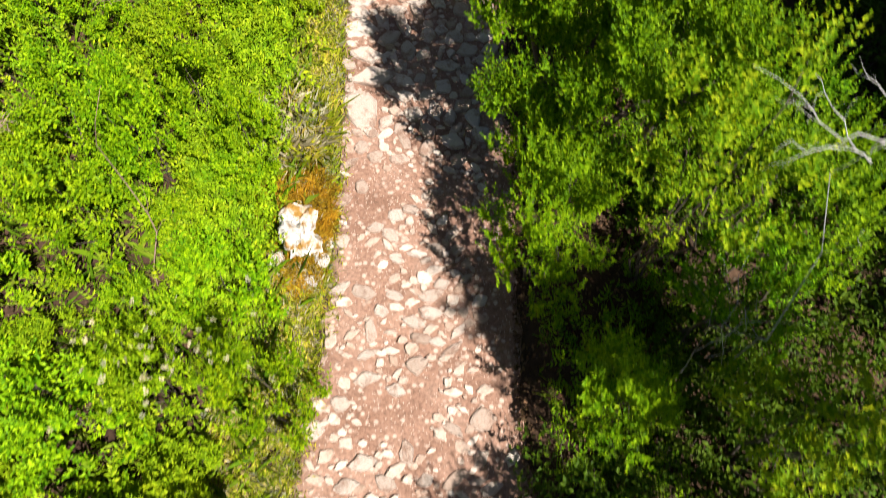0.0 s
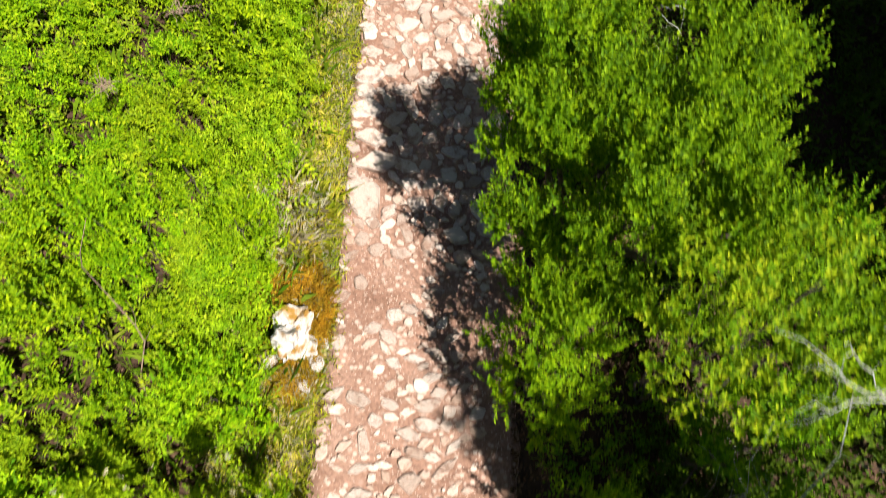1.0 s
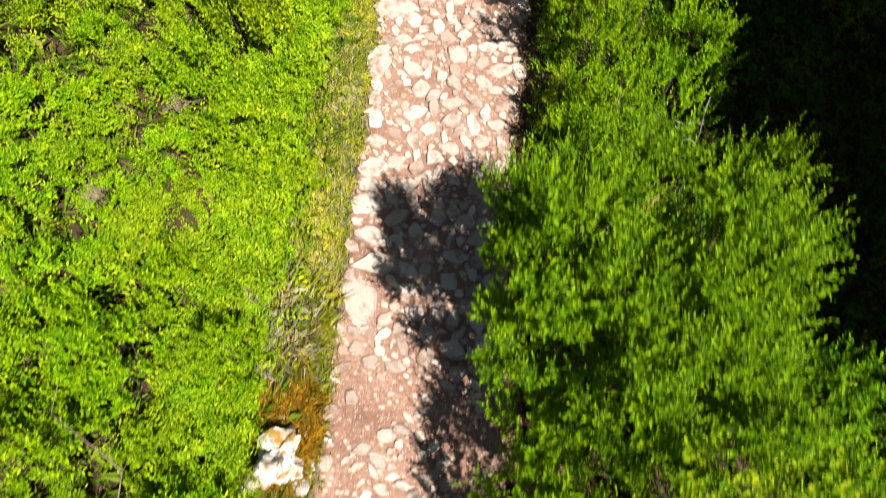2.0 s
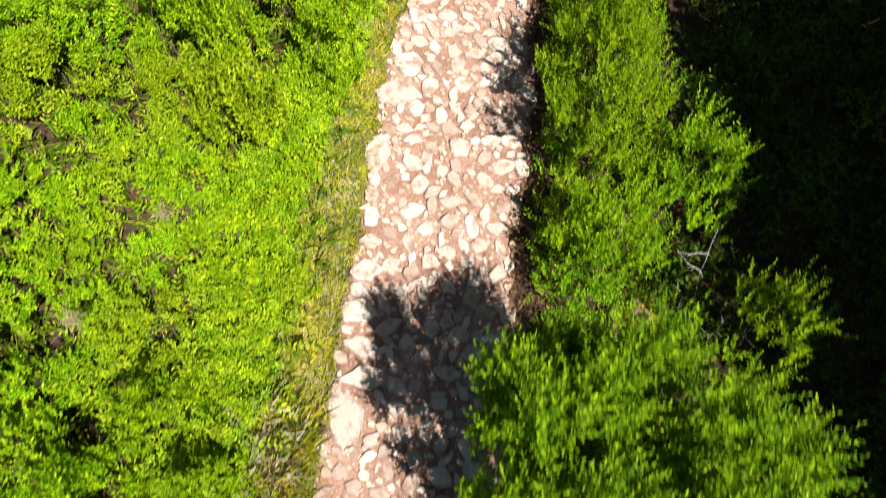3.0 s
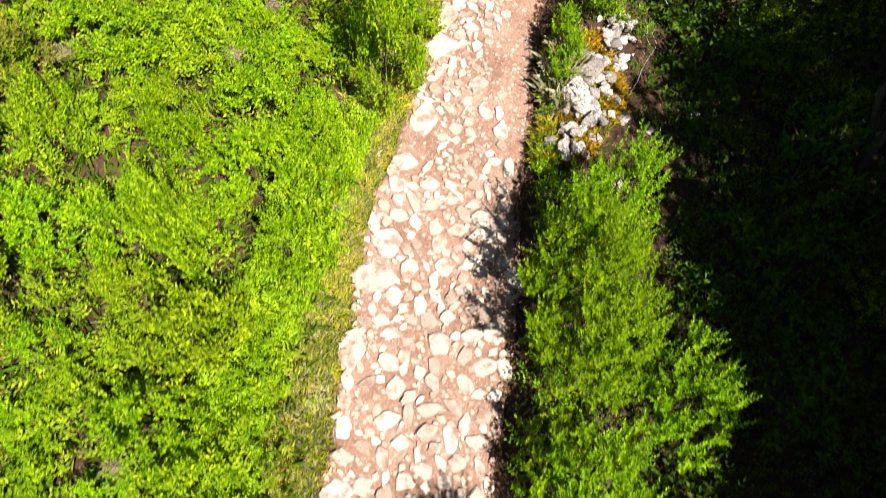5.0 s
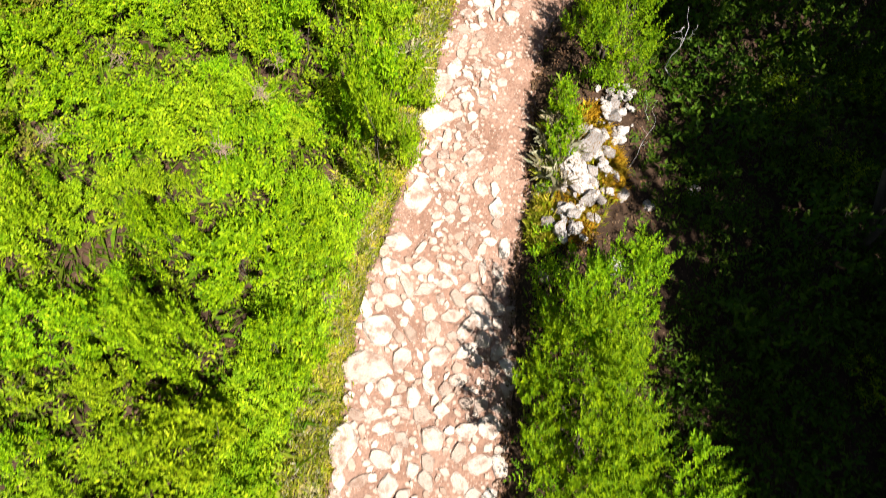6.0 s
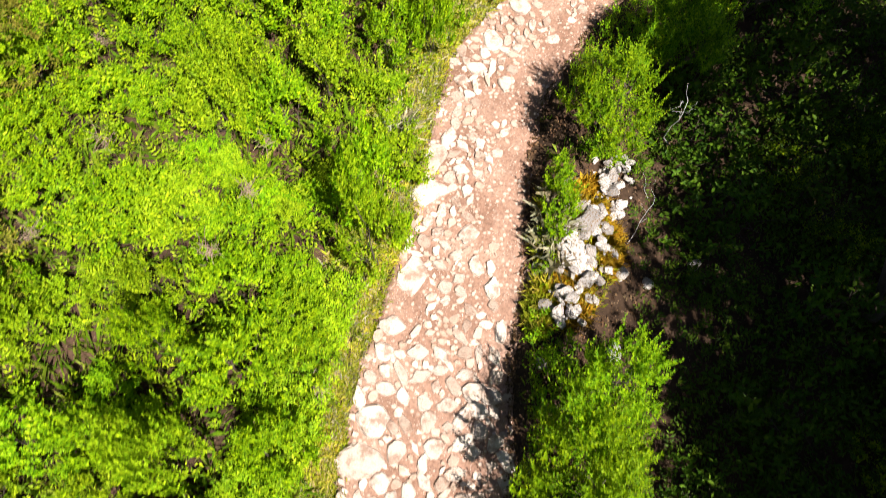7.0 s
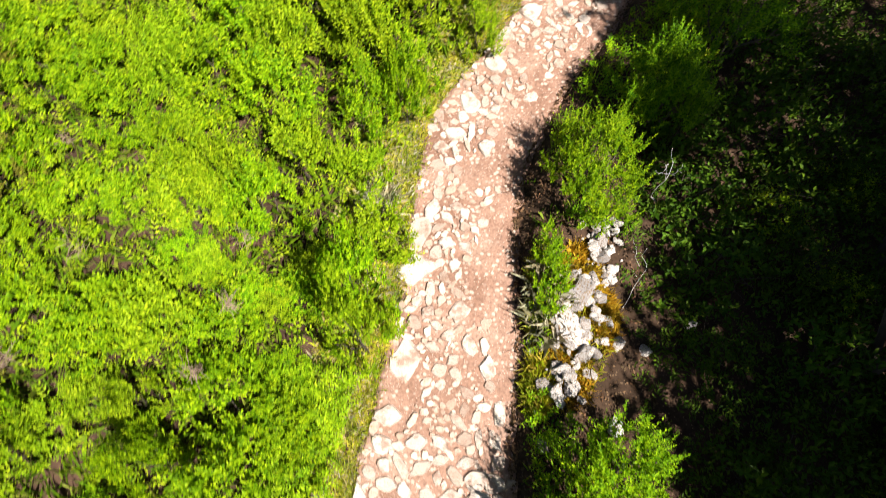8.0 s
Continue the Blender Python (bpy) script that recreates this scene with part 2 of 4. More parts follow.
def woody_plant(name, seed, lobes, per_lobe, leaf_mat, trunk=0.02, stems=5, bark=None, **kw):
    """A shrub or tree: an Empty at its base, stems that run to the clumps, and one crown of leaves."""
    rng = np.random.default_rng(seed)
    root = new(name)
    step = max(1, len(lobes) // stems)
    for x, y, z, s in lobes[::step][:stems]:
        foot = np.array([x, y, 0]) * 0.08 + np.append(rng.normal(0, trunk, 2), -0.08)
        main = crooked(foot, (x, y, z), rng, 7, 0.10)
        bits = [tube(main, np.linspace(trunk, trunk * 0.3, 7), 5)]
        for k in range(4):
            at = main[3 + k % 3]
            end = at + rng.normal(0, 0.55, 3) * s + np.array([0, 0, s * 0.5])
            bits.append(tube(crooked(at, end, rng, 4, 0.1), np.linspace(trunk * 0.4, trunk * 0.12, 4), 4))
        part("stem", mesh_of("stem", *joined(bits), bark or BARK, True), root)
    part("crown", crown_mesh("crown", lobes, per_lobe, rng, leaf_mat, **kw), root)
    return root


# ---- the lie of the land ----
LEFT_Y = [-6, 0.3, 2.1, 5.2, 7.4, 8.2, 8.8, 9.7, 10.6, 11.4, 12.2, 12.85, 13.6, 14.3, 16, 20]
LEFT_X = [-1.2, -1.16, -0.99, -1.04, -1.10, -1.07, -0.97, -0.80, -0.72, -0.70, -0.60, -0.30, 0.19, 0.55, 1.3, 3.0]
RIGHT_Y = [-6, 0.3, 1.3, 3.5, 5.5, 7.5, 8.5, 9.4, 10.3, 11.0, 11.8, 12.8, 13.8, 16, 20]
RIGHT_X = [0.75, 0.72, 0.66, 0.72, 0.60, 0.65, 0.56, 0.65, 0.60, 0.58, 0.72, 1.15, 1.80, 2.9, 4.8]


def left_edge(y):
    return np.interp(y, LEFT_Y, LEFT_X)


def right_edge(y):
    return np.interp(y, RIGHT_Y, RIGHT_X)


def lie(x, y):
    """Height of the ground: level path, a gentle rise on the meadow side, a low bank and then a fall on the wooded side."""
    l, r = left_edge(y), right_edge(y)
    out_l, out_r = np.maximum(l - x, 0), np.maximum(x - r, 0)
    z = 0.12 * np.minimum(out_l, 5) + 0.05 * np.minimum(out_l / 0.15, 1)
    bank = 0.12 * np.minimum(out_r / 0.2, 1) * np.exp(-((out_r - 0.4) / 0.7) ** 2)
    z = z + bank - 0.16 * np.clip(out_r - 0.8, 0, 4)
    z = z + 0.04 * np.sin(1.7 * x + 0.6) * np.sin(1.3 * y) * np.clip((out_l + out_r) * 2, 0, 1)
    inside = (x > l) & (x < r)
    return np.where(inside, -0.06, z)


def z_at(x, y):
    return float(lie(np.array(x), np.array(y)))


def grid(xs, ys, zf):
    X, Y = np.meshgrid(xs, ys)
    v = np.stack([X, Y, zf(X, Y)], axis=-1).reshape(-1, 3)
    nx, ny = len(xs), len(ys)
    f = [(j * nx + i, j * nx + i + 1, (j + 1) * nx + i + 1, (j + 1) * nx + i) for j in range(ny - 1) for i in range(nx - 1)]
    return v, f


far = [30, 60, 120, 250, 500, 900]
xs = np.concatenate([[-a for a in far[::-1]], np.linspace(-20, -7, 14), np.arange(-6.9, 7, 0.08), np.linspace(7.2, 20, 14), far])
ys = np.concatenate([[-a for a in far[::-1]], np.linspace(-20, -3, 18), np.arange(-2.9, 18, 0.08), np.linspace(18.5, 28, 10), far])
rough = np.random.default_rng(3)


def rough_lie(X, Y):
    w = np.clip((8 - np.abs(X)) / 2, 0, 1) * np.clip((9 - np.abs(Y - 8)) / 2, 0, 1)
    return lie(X, Y) + rough.normal(0, 0.012, X.shape) * w


ground = tagged(new("ground", mesh_of("ground", *grid(xs, ys, rough_lie), SOIL, True)), "dark brown soil with leaf litter beneath the plants", "ground", kind="structure")

# ---- the stone path ----
rngp = np.random.default_rng(11)


def path_mesh():
    rows, cols = np.arange(-6, 20, 0.035), np.linspace(-0.06, 1.06, 52)
    l, r = left_edge(rows), right_edge(rows)
    wl = 0.05 * np.sin(rows * 3.1) * np.sin(rows * 7.3 + 1) + 0.02 * np.sin(rows * 17)
    wr = 0.06 * np.sin(rows * 2.7 + 0.8) * np.sin(rows * 6.9) + 0.025 * np.sin(rows * 15 + 2)
    X = (l + wl)[:, None] + (r - l + wr - wl)[:, None] * cols[None]
    Y = np.repeat(rows[:, None], len(cols), 1)
    edge = np.clip(np.minimum(cols, 1 - cols) / 0.06, -1, 1)[None]
    Z = 0.012 * np.sin(5 * X + 2 * Y) * np.sin(3.3 * Y - 1.5 * X) + 0.008 * np.sin(13 * X) * np.sin(11 * Y) + rngp.normal(0, 0.003, X.shape) - 0.05 * (1 - edge)
    v = np.stack([X, Y, Z], -1).reshape(-1, 3)
    nx = len(cols)
    f = [(j * nx + i, j * nx + i + 1, (j + 1) * nx + i + 1, (j + 1) * nx + i) for j in range(len(rows) - 1) for i in range(nx - 1)]
    return mesh_of("path", v, f, DIRT, True)


path = tagged(new("path", path_mesh()), "trodden reddish earth path set with pale flat stones", "path", kind="structure")


def stone_shape(rng, corners=5, height=0.5, worn=0.86):
    """A broken flat stone of about unit size with chipped corners, about 50 triangles."""
    a = np.sort(np.linspace(0, 2 * np.pi, corners, endpoint=False) + rng.uniform(-0.32, 0.32, corners))
    r = rng.uniform(0.47, 0.67, corners)
    p = np.stack([np.cos(a) * r, np.sin(a) * r], -1)
    q = np.roll(p, -1, axis=0)
    cut = rng.uniform(0.08, 0.24, (corners, 2))
    dent = rng.normal(0, 0.035, (corners, 2))
    ring = np.stack([p + (q - p) * cut[:, :1], (p + q) * 0.5 + dent, q + (p - q) * cut[:, 1:]], 1)
    ring = (ring if corners < 5 else ring[:, ::2]).reshape(-1, 2)
    sides = len(ring)
    tilt = rng.normal(0, 0.10, 2)
    v = []
    for k, z in ((1.08, -0.3), (0.99, height * 0.5), (worn, height)):
        for c in ring:
            c = c * k + rng.normal(0, 0.016, 2)
            v.append((c[0], c[1], z + (c @ tilt if z > 0 else 0) + rng.normal(0, 0.05)))
    v.append((0, 0, height * 1.05))
    f = []
    for b in range(2):
        for j in range(sides):
            k = (j + 1) % sides
            f.append((b * sides + j, b * sides + k, (b + 1) * sides + k, (b + 1) * sides + j))
    f += [(2 * sides + j, 2 * sides + (j + 1) % sides, 3 * sides) for j in range(sides)]
    return v, f


STONE_SHAPES = [stone_shape(np.random.default_rng(40 + i), (4, 5, 4, 6)[i % 4], 0.5, 0.80 + 0.06 * (i % 3)) for i in range(14)]
STONE_MESHES = [mesh_of("stone", v, f, STONE) for v, f in STONE_SHAPES]
PALE_MESHES = [mesh_of("stone", v, f, PALE_STONE) for v, f in STONE_SHAPES]

# larger stones, each as (x, y, across, along)
STONES_NEAR = [
    (-0.74, 0.39, 0.21, 0.12), (-0.62, 0.55, 0.26, 0.14), (0.54, 0.59, 0.13, 0.17), (-0.28, 0.63, 0.15, 0.21), (-1.03, 0.80, 0.22, 0.17), (0.31, 0.89, 0.22, 0.20),
    (-0.82, 1.00, 0.20, 0.13), (-0.38, 1.11, 0.18, 0.11), (0.34, 1.11, 0.16, 0.11), (-0.61, 1.20, 0.27, 0.14), (-0.22, 1.32, 0.21, 0.19), (-0.60, 1.60, 0.12, 0.22),
    (-0.69, 1.95, 0.29, 0.13), (-0.41, 2.26, 0.20, 0.12), (-0.60, 2.56, 0.20, 0.11), (-0.74, 2.97, 0.15, 0.15), (-0.81, 3.84, 0.36, 0.44), (-0.69, 4.22, 0.45, 0.21),
    (-0.76, 4.50, 0.40, 0.20), (-0.84, 4.83, 0.35, 0.23)]
STONES_MIDDLE = [
    (-0.86, 5.05, 0.23, 0.15), (-0.86, 5.27, 0.28, 0.20), (0.41, 5.37, 0.16, 0.20), (-0.86, 5.56, 0.26, 0.16), (-0.33, 5.76, 0.21, 0.16), (-0.88, 5.82, 0.19, 0.22),
    (-0.97, 6.58, 0.25, 0.41), (-0.12, 6.74, 0.26, 0.22), (-0.72, 6.89, 0.19, 0.15), (0.41, 6.93, 0.22, 0.22), (-0.36, 7.10, 0.16, 0.21), (-0.88, 7.37, 0.44, 0.30),
    (-0.53, 7.48, 0.17, 0.22), (-0.17, 7.56, 0.20, 0.17), (-0.81, 7.75, 0.36, 0.27), (0.16, 8.15, 0.23, 0.18), (-0.45, 8.49, 0.24, 0.15), (-0.76, 8.74, 0.30, 0.19)]
STONES_FAR = [
    (0.39, 8.80, 0.13, 0.25), (0.25, 9.27, 0.17, 0.25), (-0.63, 9.32, 0.34, 0.41), (0.04, 9.51, 0.19, 0.27), (-0.06, 9.88, 0.24, 0.26), (-0.58, 10.34, 0.44, 0.38),
    (-0.25, 10.68, 0.19, 0.17), (-0.57, 10.82, 0.23, 0.34), (-0.44, 11.12, 0.15, 0.24), (-0.41, 11.68, 0.17, 0.17), (-0.38, 11.93, 0.20, 0.17), (0.16, 11.97, 0.20, 0.24),
    (-0.22, 12.13, 0.28, 0.16), (-0.06, 12.60, 0.25, 0.28), (0.23, 13.20, 0.32, 0.35), (0.37, 13.62, 0.22, 0.32), (0.70, 14.07, 0.30, 0.33)]

rngs = np.random.default_rng(21)
cobbles = [(x, y, w * (0.85 if y < 3.3 else 1.0), d * (0.85 if y < 3.3 else 1.0), rngs.normal(0, 0.15)) for x, y, w, d in STONES_NEAR + STONES_MIDDLE + STONES_FAR]
taken = np.array([(c[0], c[1], 0.5 * (c[2] + c[3]) / 2) for c in cobbles])
small = []
for low, high, tries in ((0.07, 0.10, 2500), (0.045, 0.07, 5000), (0.022, 0.045, 9000)):
    add = []
    for _ in range(tries):
        y = rngs.uniform(-3.0, 16.5)
        l, r = left_edge(y), right_edge(y)
        x = rngs.uniform(l + 0.07, r - (0.06 if 4.2 < y < 8.4 else 0.12))
        paved = 4.2 < y < 8.6
        s = rngs.uniform(low, high) * (0.72 if y < 3.4 else 1.0 if y < 8.6 else 0.78)
        bare = noise.noise((x * 2.2, y * 1.5, 8.1))
        worn_earth = math.exp(-((x - r + 0.18) / (0.2 if y < 8.6 else 0.32)) ** 2) * (0.25 if paved else 0.85) + (0.45 if y < 3.4 else 0.1 if y < 8.6 else 0.22) + max(0.0, bare) * (0.8 if paved else 2.0)
        if rngs.uniform() < worn_earth:
            continue
        if np.min(np.hypot(taken[:, 0] - x, taken[:, 1] - y) - taken[:, 2]) > s * 0.84:
            taken = np.vstack([taken, (x, y, s)])
            k = rngs.uniform(0.65, 1.45) if y > 3.4 else rngs.uniform(1.0, 1.7)
            (small if s < 0.045 else cobbles).append((x, y, 2 * s * k, 2 * s / k, rngs.uniform(-0.9, 0.9)))


def stone_pose(c, rng, sink=0.0):
    x, y, w, d, turn = c
    h = min(w, d) * rng.uniform(0.03, 0.10) + 0.009
    return Matrix.LocRotScale((x, y, 0.004 - sink), Euler((rng.normal(0, 0.05), rng.normal(0, 0.05), turn)), (w, d, h * 2))


singles = [c for c in cobbles if -0.2 < c[1] < 14.4]
singles.sort(key=lambda c: -c[2] * c[3])
rest = singles[300:] + [c for c in cobbles if not -0.2 < c[1] < 14.4] + small
bits = []
for i, c in enumerate(rest):
    v, f = STONE_SHAPES[i % 14]
    m = np.array(stone_pose(c, rngs))
    bits.append((np.asarray(v) @ m[:3, :3].T + m[:3, 3], f))
pebbles = part("pebbles", mesh_of("pebbles", *joined(bits), CHIP), path, "small pale stones bedded in the earth")
tagged(pebbles, kind="stuff")

# ---- meadow side ----
rngm = np.random.default_rng(5)
SHRUBS = []
for i in range(6):
    h = (1.15, 1.3, 1.45, 1.2, 1.35, 1.0)[i]
    rg = np.random.default_rng(100 + i)
    lobes = lobes_of(rg, 20 + 2 * (i % 3), 0.54, 0.54, h, 0.35, 0.115, 0.55)
    SHRUBS.append(woody_plant("shrub", 200 + i, lobes, 95, LEAF_HERB if i in (3, 5) else LEAF_MEADOW, 0.012, 4, leaf=0.053, length=0.28, leaflets=16, slim=0.5, lift=1.1, spread=0.5))
    SHRUBS[-1]["tall"] = h
    tagged(SHRUBS[-1], "bright green leafy shrub in full sun on the meadow" if i < 5 else "low yellow-green shrub with fine feathery leaves", "shrub", "shrubs beside the path")

# how high the thicket stands, each as (x, y, height)
TOPS_NEAR = ((-1.1, 1.3, 1.9), (-1.5, 1.4, 2.2), (-2.3, 1.85, 1.7), (-1.45, 2.1, 1.15), (-2.3, 2.45, 1.9), (-1.7, 2.55, 1.25), (-1.9, 2.9, 1.95), (-2.3, 3.1, 2.2),
             (-1.45, 3.2, 1.0), (-1.35, 4.2, 1.1), (-2.35, 4.6, 1.15), (-2.75, 4.15, 1.2), (-2.15, 4.8, 0.95), (-2.9, 4.8, 1.7))
TOPS_MIDDLE = ((-2.8, 5.6, 1.3), (-2.85, 5.9, 1.75), (-3.0, 6.2, 2.0), (-2.2, 6.5, 2.25), (-2.0, 6.2, 1.9), (-1.7, 6.05, 1.2), (-1.55, 6.9, 1.65), (-2.4, 7.1, 2.35),
               (-1.6, 7.45, 1.2), (-2.5, 7.8, 2.1), (-2.1, 8.35, 1.6), (-1.7, 8.7, 1.1), (-1.35, 8.5, 0.4))
TOPS_FAR = ((-2.45, 9.0, 2.05), (-1.0, 9.2, 2.35), (-1.35, 9.45, 2.3), (-4.45, 9.4, 1.0), (-3.9, 10.0, 0.95), (-4.1, 10.05, 1.3), (-2.5, 10.55, 1.65), (-1.5, 10.7, 1.4),
            (-3.4, 9.3, 1.5), (-3.2, 11.0, 1.6), (-1.3, 12.2, 1.5), (-2.6, 12.6, 1.7), (-2.45, 9.7, 0.8), (-2.05, 9.6, 0.9), (-2.9, 9.9, 0.8), (-1.85, 9.15, 1.1), (-3.4, 5.3, 0.8), (-3.3, 2.6, 1.0))
TOPS = np.array(TOPS_NEAR + TOPS_MIDDLE + TOPS_FAR)
HOLLOWS = ((-2.4, 1.65), (-1.73, 2.85), (-2.3, 1.27), (-2.3, 3.9), (-2.95, 1.36), (-1.9, 0.5), (-2.8, 6.15), (-1.72, 6.05), (-2.95, 3.83), (-2.05, 3.04), (-2.15, 2.38),
           (-3.5, 5.5), (-3.3, 5.1), (-2.68, 5.0), (-1.5, 4.88), (-1.86, 4.56), (-2.9, 8.36), (-3.0, 10.2), (-2.75, 10.1), (-2.5, 10.0), (-2.25, 9.85), (-2.0, 9.75), (-1.8, 9.9), (-1.78, 9.04),
           (-3.56, 8.73), (-3.14, 7.62), (-2.7, 7.4), (-1.2, 11.45), (-1.6, 10.24), (-3.24, 11.7), (-3.65, 10.75), (-3.92, 8.43), (-3.2, 5.85), (-3.55, 6.1), (-3.0, 4.45), (-3.4, 4.7), (-3.05, 6.75), (-3.3, 2.6), (-2.7, 2.75))


def thicket(x, y):
    """Height of the shrubs' tops at a place."""
    w = np.exp(-((TOPS[:, 0] - x) ** 2 + (TOPS[:, 1] - y) ** 2) / (2 * 0.32 ** 2))
    return float((w @ TOPS[:, 2] + 0.08 * 1.5) / (w.sum() + 0.08))


def hollow_away(x, y):
    return min(math.hypot(x - p, y - q) for p, q in HOLLOWS)


def meadow_end(y):
    """Where the shrubs give way to open scrub."""
    return -3.9 - 0.15 * np.clip(y, 0, 14)


def kept_clear(x, y):
    if hollow_away(x, y) < 0.28:
        return True
    if 4.3 < y < 8.9 and x > left_edge(y) - (0.72 if y < 6.6 else 0.38):
        return True
    if 1.75 < y < 3.9 and x > -1.62:
        return True
    return math.hypot(x + 3.96, y - 10.1) < 0.25


def set_plant(kinds, x, y, scale, tall, used, rng, turn=None):
    i = int(rng.integers(len(kinds)))
    for k in range(len(kinds)):
        if k not in used:
            i = k
            break
    m = Matrix.LocRotScale((x, y, z_at(x, y)), Euler((0, 0, rng.uniform(0, 6.28) if turn is None else turn)), None)
    ob = kinds[i]
    if i in used:
        ob = copy_thing(kinds[i], m)
    used.add(i)
    ob.matrix_basis = m @ Matrix.Diagonal((scale, scale, scale * tall, 1))
    return ob


used = set()
for row, y in enumerate(np.arange(-0.5, 15.0, 0.70)):
    for col in range(9):
        near = 0.30 if 1.7 < y < 8.8 else 0.14
        x = left_edge(y) - near - col * 0.68 - (0.34 if row % 2 else 0) + rngm.normal(0, 0.1)
        yy = y + rngm.normal(0, 0.12)
        if kept_clear(x, yy) or x < meadow_end(yy) - 0.3:
            continue
        top = thicket(x, yy) * rngm.uniform(0.76, 1.08) - z_at(x, yy)
        size = rngm.uniform(0.72, 1.0) * min(1.0, 0.72 + 0.28 * (left_edge(yy) - x))
        size = max(0.45, min(size, (hollow_away(x, yy) + 0.04) / 0.62))
        plant = set_plant(SHRUBS, x, yy, size, 1.0, used, rngm)
        plant.scale.z = max(0.35, top / plant["tall"])
for x, y in HOLLOWS:
    plant = set_plant(SHRUBS, x, y, 0.55, 1.0, used, rngm)
    plant.scale.z = max(0.3, 0.36 * thicket(x, y)) / plant["tall"]

for i, (x, y) in enumerate(((-5.0, 10.9), (-5.4, 11.8), (-4.7, 8.6))):
    rg = np.random.default_rng(150 + i)
    dry = woody_plant("shrub", 160 + i, lobes_of(rg, 24, 0.6, 0.6, 1.25, 0.45, 0.16), 60, LEAF_OLIVE, 0.012, 4, leaf=0.04, length=0.16)
    dry.location = (x, y, z_at(x, y))
    tagged(dry, "dry olive-brown shrub among green ones", "shrub", "shrubs beside the path")

# ---- wooded side ----
def one(name, seed, at, rx, ry, h, n, size, per, mat, label, category, low=0.45, uneven=0.6, many=2.3, **kw):
    rg = np.random.default_rng(seed)
    ob = woody_plant(name, seed + 1, lobes_of(rg, int(n * many), rx * 1.05, ry * 1.05, h, low, size * 0.5, uneven), per * 1.35, mat, **{"length": 0.25, "leaflets": 22, "spread": 0.5, "lift": 1.0, **kw})
    ob.location = (at[0], at[1], z_at(*at))
    return tagged(ob, label, category)


overhanging = one("tree", 300, (1.22, 3.40), 1.16, 0.86, 2.85, 40, 0.40, 125, LEAF_TREE, "small deep green tree overhanging the path", "tree", 0.74, trunk=0.045, stems=7, leaf=0.038, length=0.27, leaflets=20, uneven=0.5, many=1.9)
overhanging.rotation_euler = (0, 0, radians(-45))
one("bush", 310, (0.76, 2.12), 0.42, 0.52, 2.05, 13, 0.28, 60, LEAF_BUSH, "green bush at the shaded edge of the path", "bush", 0.5, trunk=0.02, leaf=0.036)
one("bush", 315, (2.1, 1.6), 0.45, 0.5, 1.7, 9, 0.30, 40, LEAF_TREE, "deep green bush under a yellow-leaved tree", "bush", 0.55, trunk=0.025, leaf=0.036)
one("bush", 320, (1.22, 7.15), 0.66, 0.98, 1.65, 24, 0.31, 62, LEAF_BUSH, "bright green bush at the foot of the bank", "bush", 0.5, trunk=0.02, leaf=0.036)
one("bush", 322, (1.08, 7.9), 0.30, 0.36, 1.55, 8, 0.22, 60, LEAF_BUSH, "upright green bush at the path edge", "bush", 0.5, trunk=0.014, leaf=0.036)
one("bush", 325, (1.5, 8.3), 0.36, 0.38, 1.62, 9, 0.26, 55, LEAF_BUSH, "bright green bush beside the stone heap", "bush", 0.5, trunk=0.02, leaf=0.036)
one("bush", 330, (1.3, 11.3), 0.5, 0.72, 1.35, 18, 0.29, 55, LEAF_BUSH, "bright green bush behind the stone heap", "bush", 0.5, trunk=0.02, leaf=0.036)
one("bush", 340, (2.64, 4.95), 0.34, 0.45, 1.65, 10, 0.25, 45, LEAF_BUSH, "slender green bush in broken shade", "bush", 0.6, trunk=0.016, leaf=0.036)
one("bush", 345, (1.32, 5.62), 0.45, 0.5, 1.38, 12, 0.27, 50, LEAF_BUSH, "sprawling green bush on the bank above dry twigs", "bush", 0.5, trunk=0.014, leaf=0.036)
one("bush", 350, (2.1, 6.4), 0.46, 0.62, 1.6, 14, 0.28, 50, LEAF_BUSH, "green bush leaning out of the shade", "bush", 0.5, trunk=0.016, leaf=0.036)
one("bush", 355, (2.75, 3.05), 0.58, 0.6, 1.7, 13, 0.3, 50, LEAF_TREE, "blue-green bush below a small tree", "bush", 0.5, trunk=0.016, leaf=0.036)
one("bush", 358, (2.45, 2.2), 0.6, 0.65, 2.3, 14, 0.3, 50, LEAF_TREE, "deep green bush at the edge of the wood", "bush", 0.55, trunk=0.016, leaf=0.042, slim=0.5)
one("bush", 370, (2.1, 12.35), 0.5, 0.5, 1.75, 12, 0.32, 70, LEAF_TREE, "dark green bush at the bend of the path", "bush", 0.5, trunk=0.02, leaf=0.036)
one("bush", 375, (3.1, 13.5), 0.8, 0.7, 1.8, 14, 0.34, 45, LEAF_TREE, "dark green bush in broken sunlight", "bush", 0.5, trunk=0.02, leaf=0.036)
one("tree", 360, (1.62, 2.0), 0.55, 0.5, 3.0, 17, 0.26, 48, LEAF_YELLOW, "sparse yellow-leaved young tree with bare twigs", "tree", 0.8, trunk=0.012, stems=5, leaf=0.036, slim=0.55, length=0.22, leaflets=14)
one("bush", 365, (2.15, 0.6), 0.55, 0.65, 2.2, 13, 0.29, 42, LEAF_YELLOW, "yellow-green bush with drooping leaves", "bush", 0.6, trunk=0.018, leaf=0.044, slim=0.5, leaflets=16)
# next bush stands out of view, added for the shade it casts
one("bush", 380, (1.3, -0.8), 0.65, 0.6, 2.5, 14, 0.36, 55, LEAF_TREE, "unseen green bush added to shade the start of the path", "bush", 0.55, trunk=0.025, leaf=0.036)
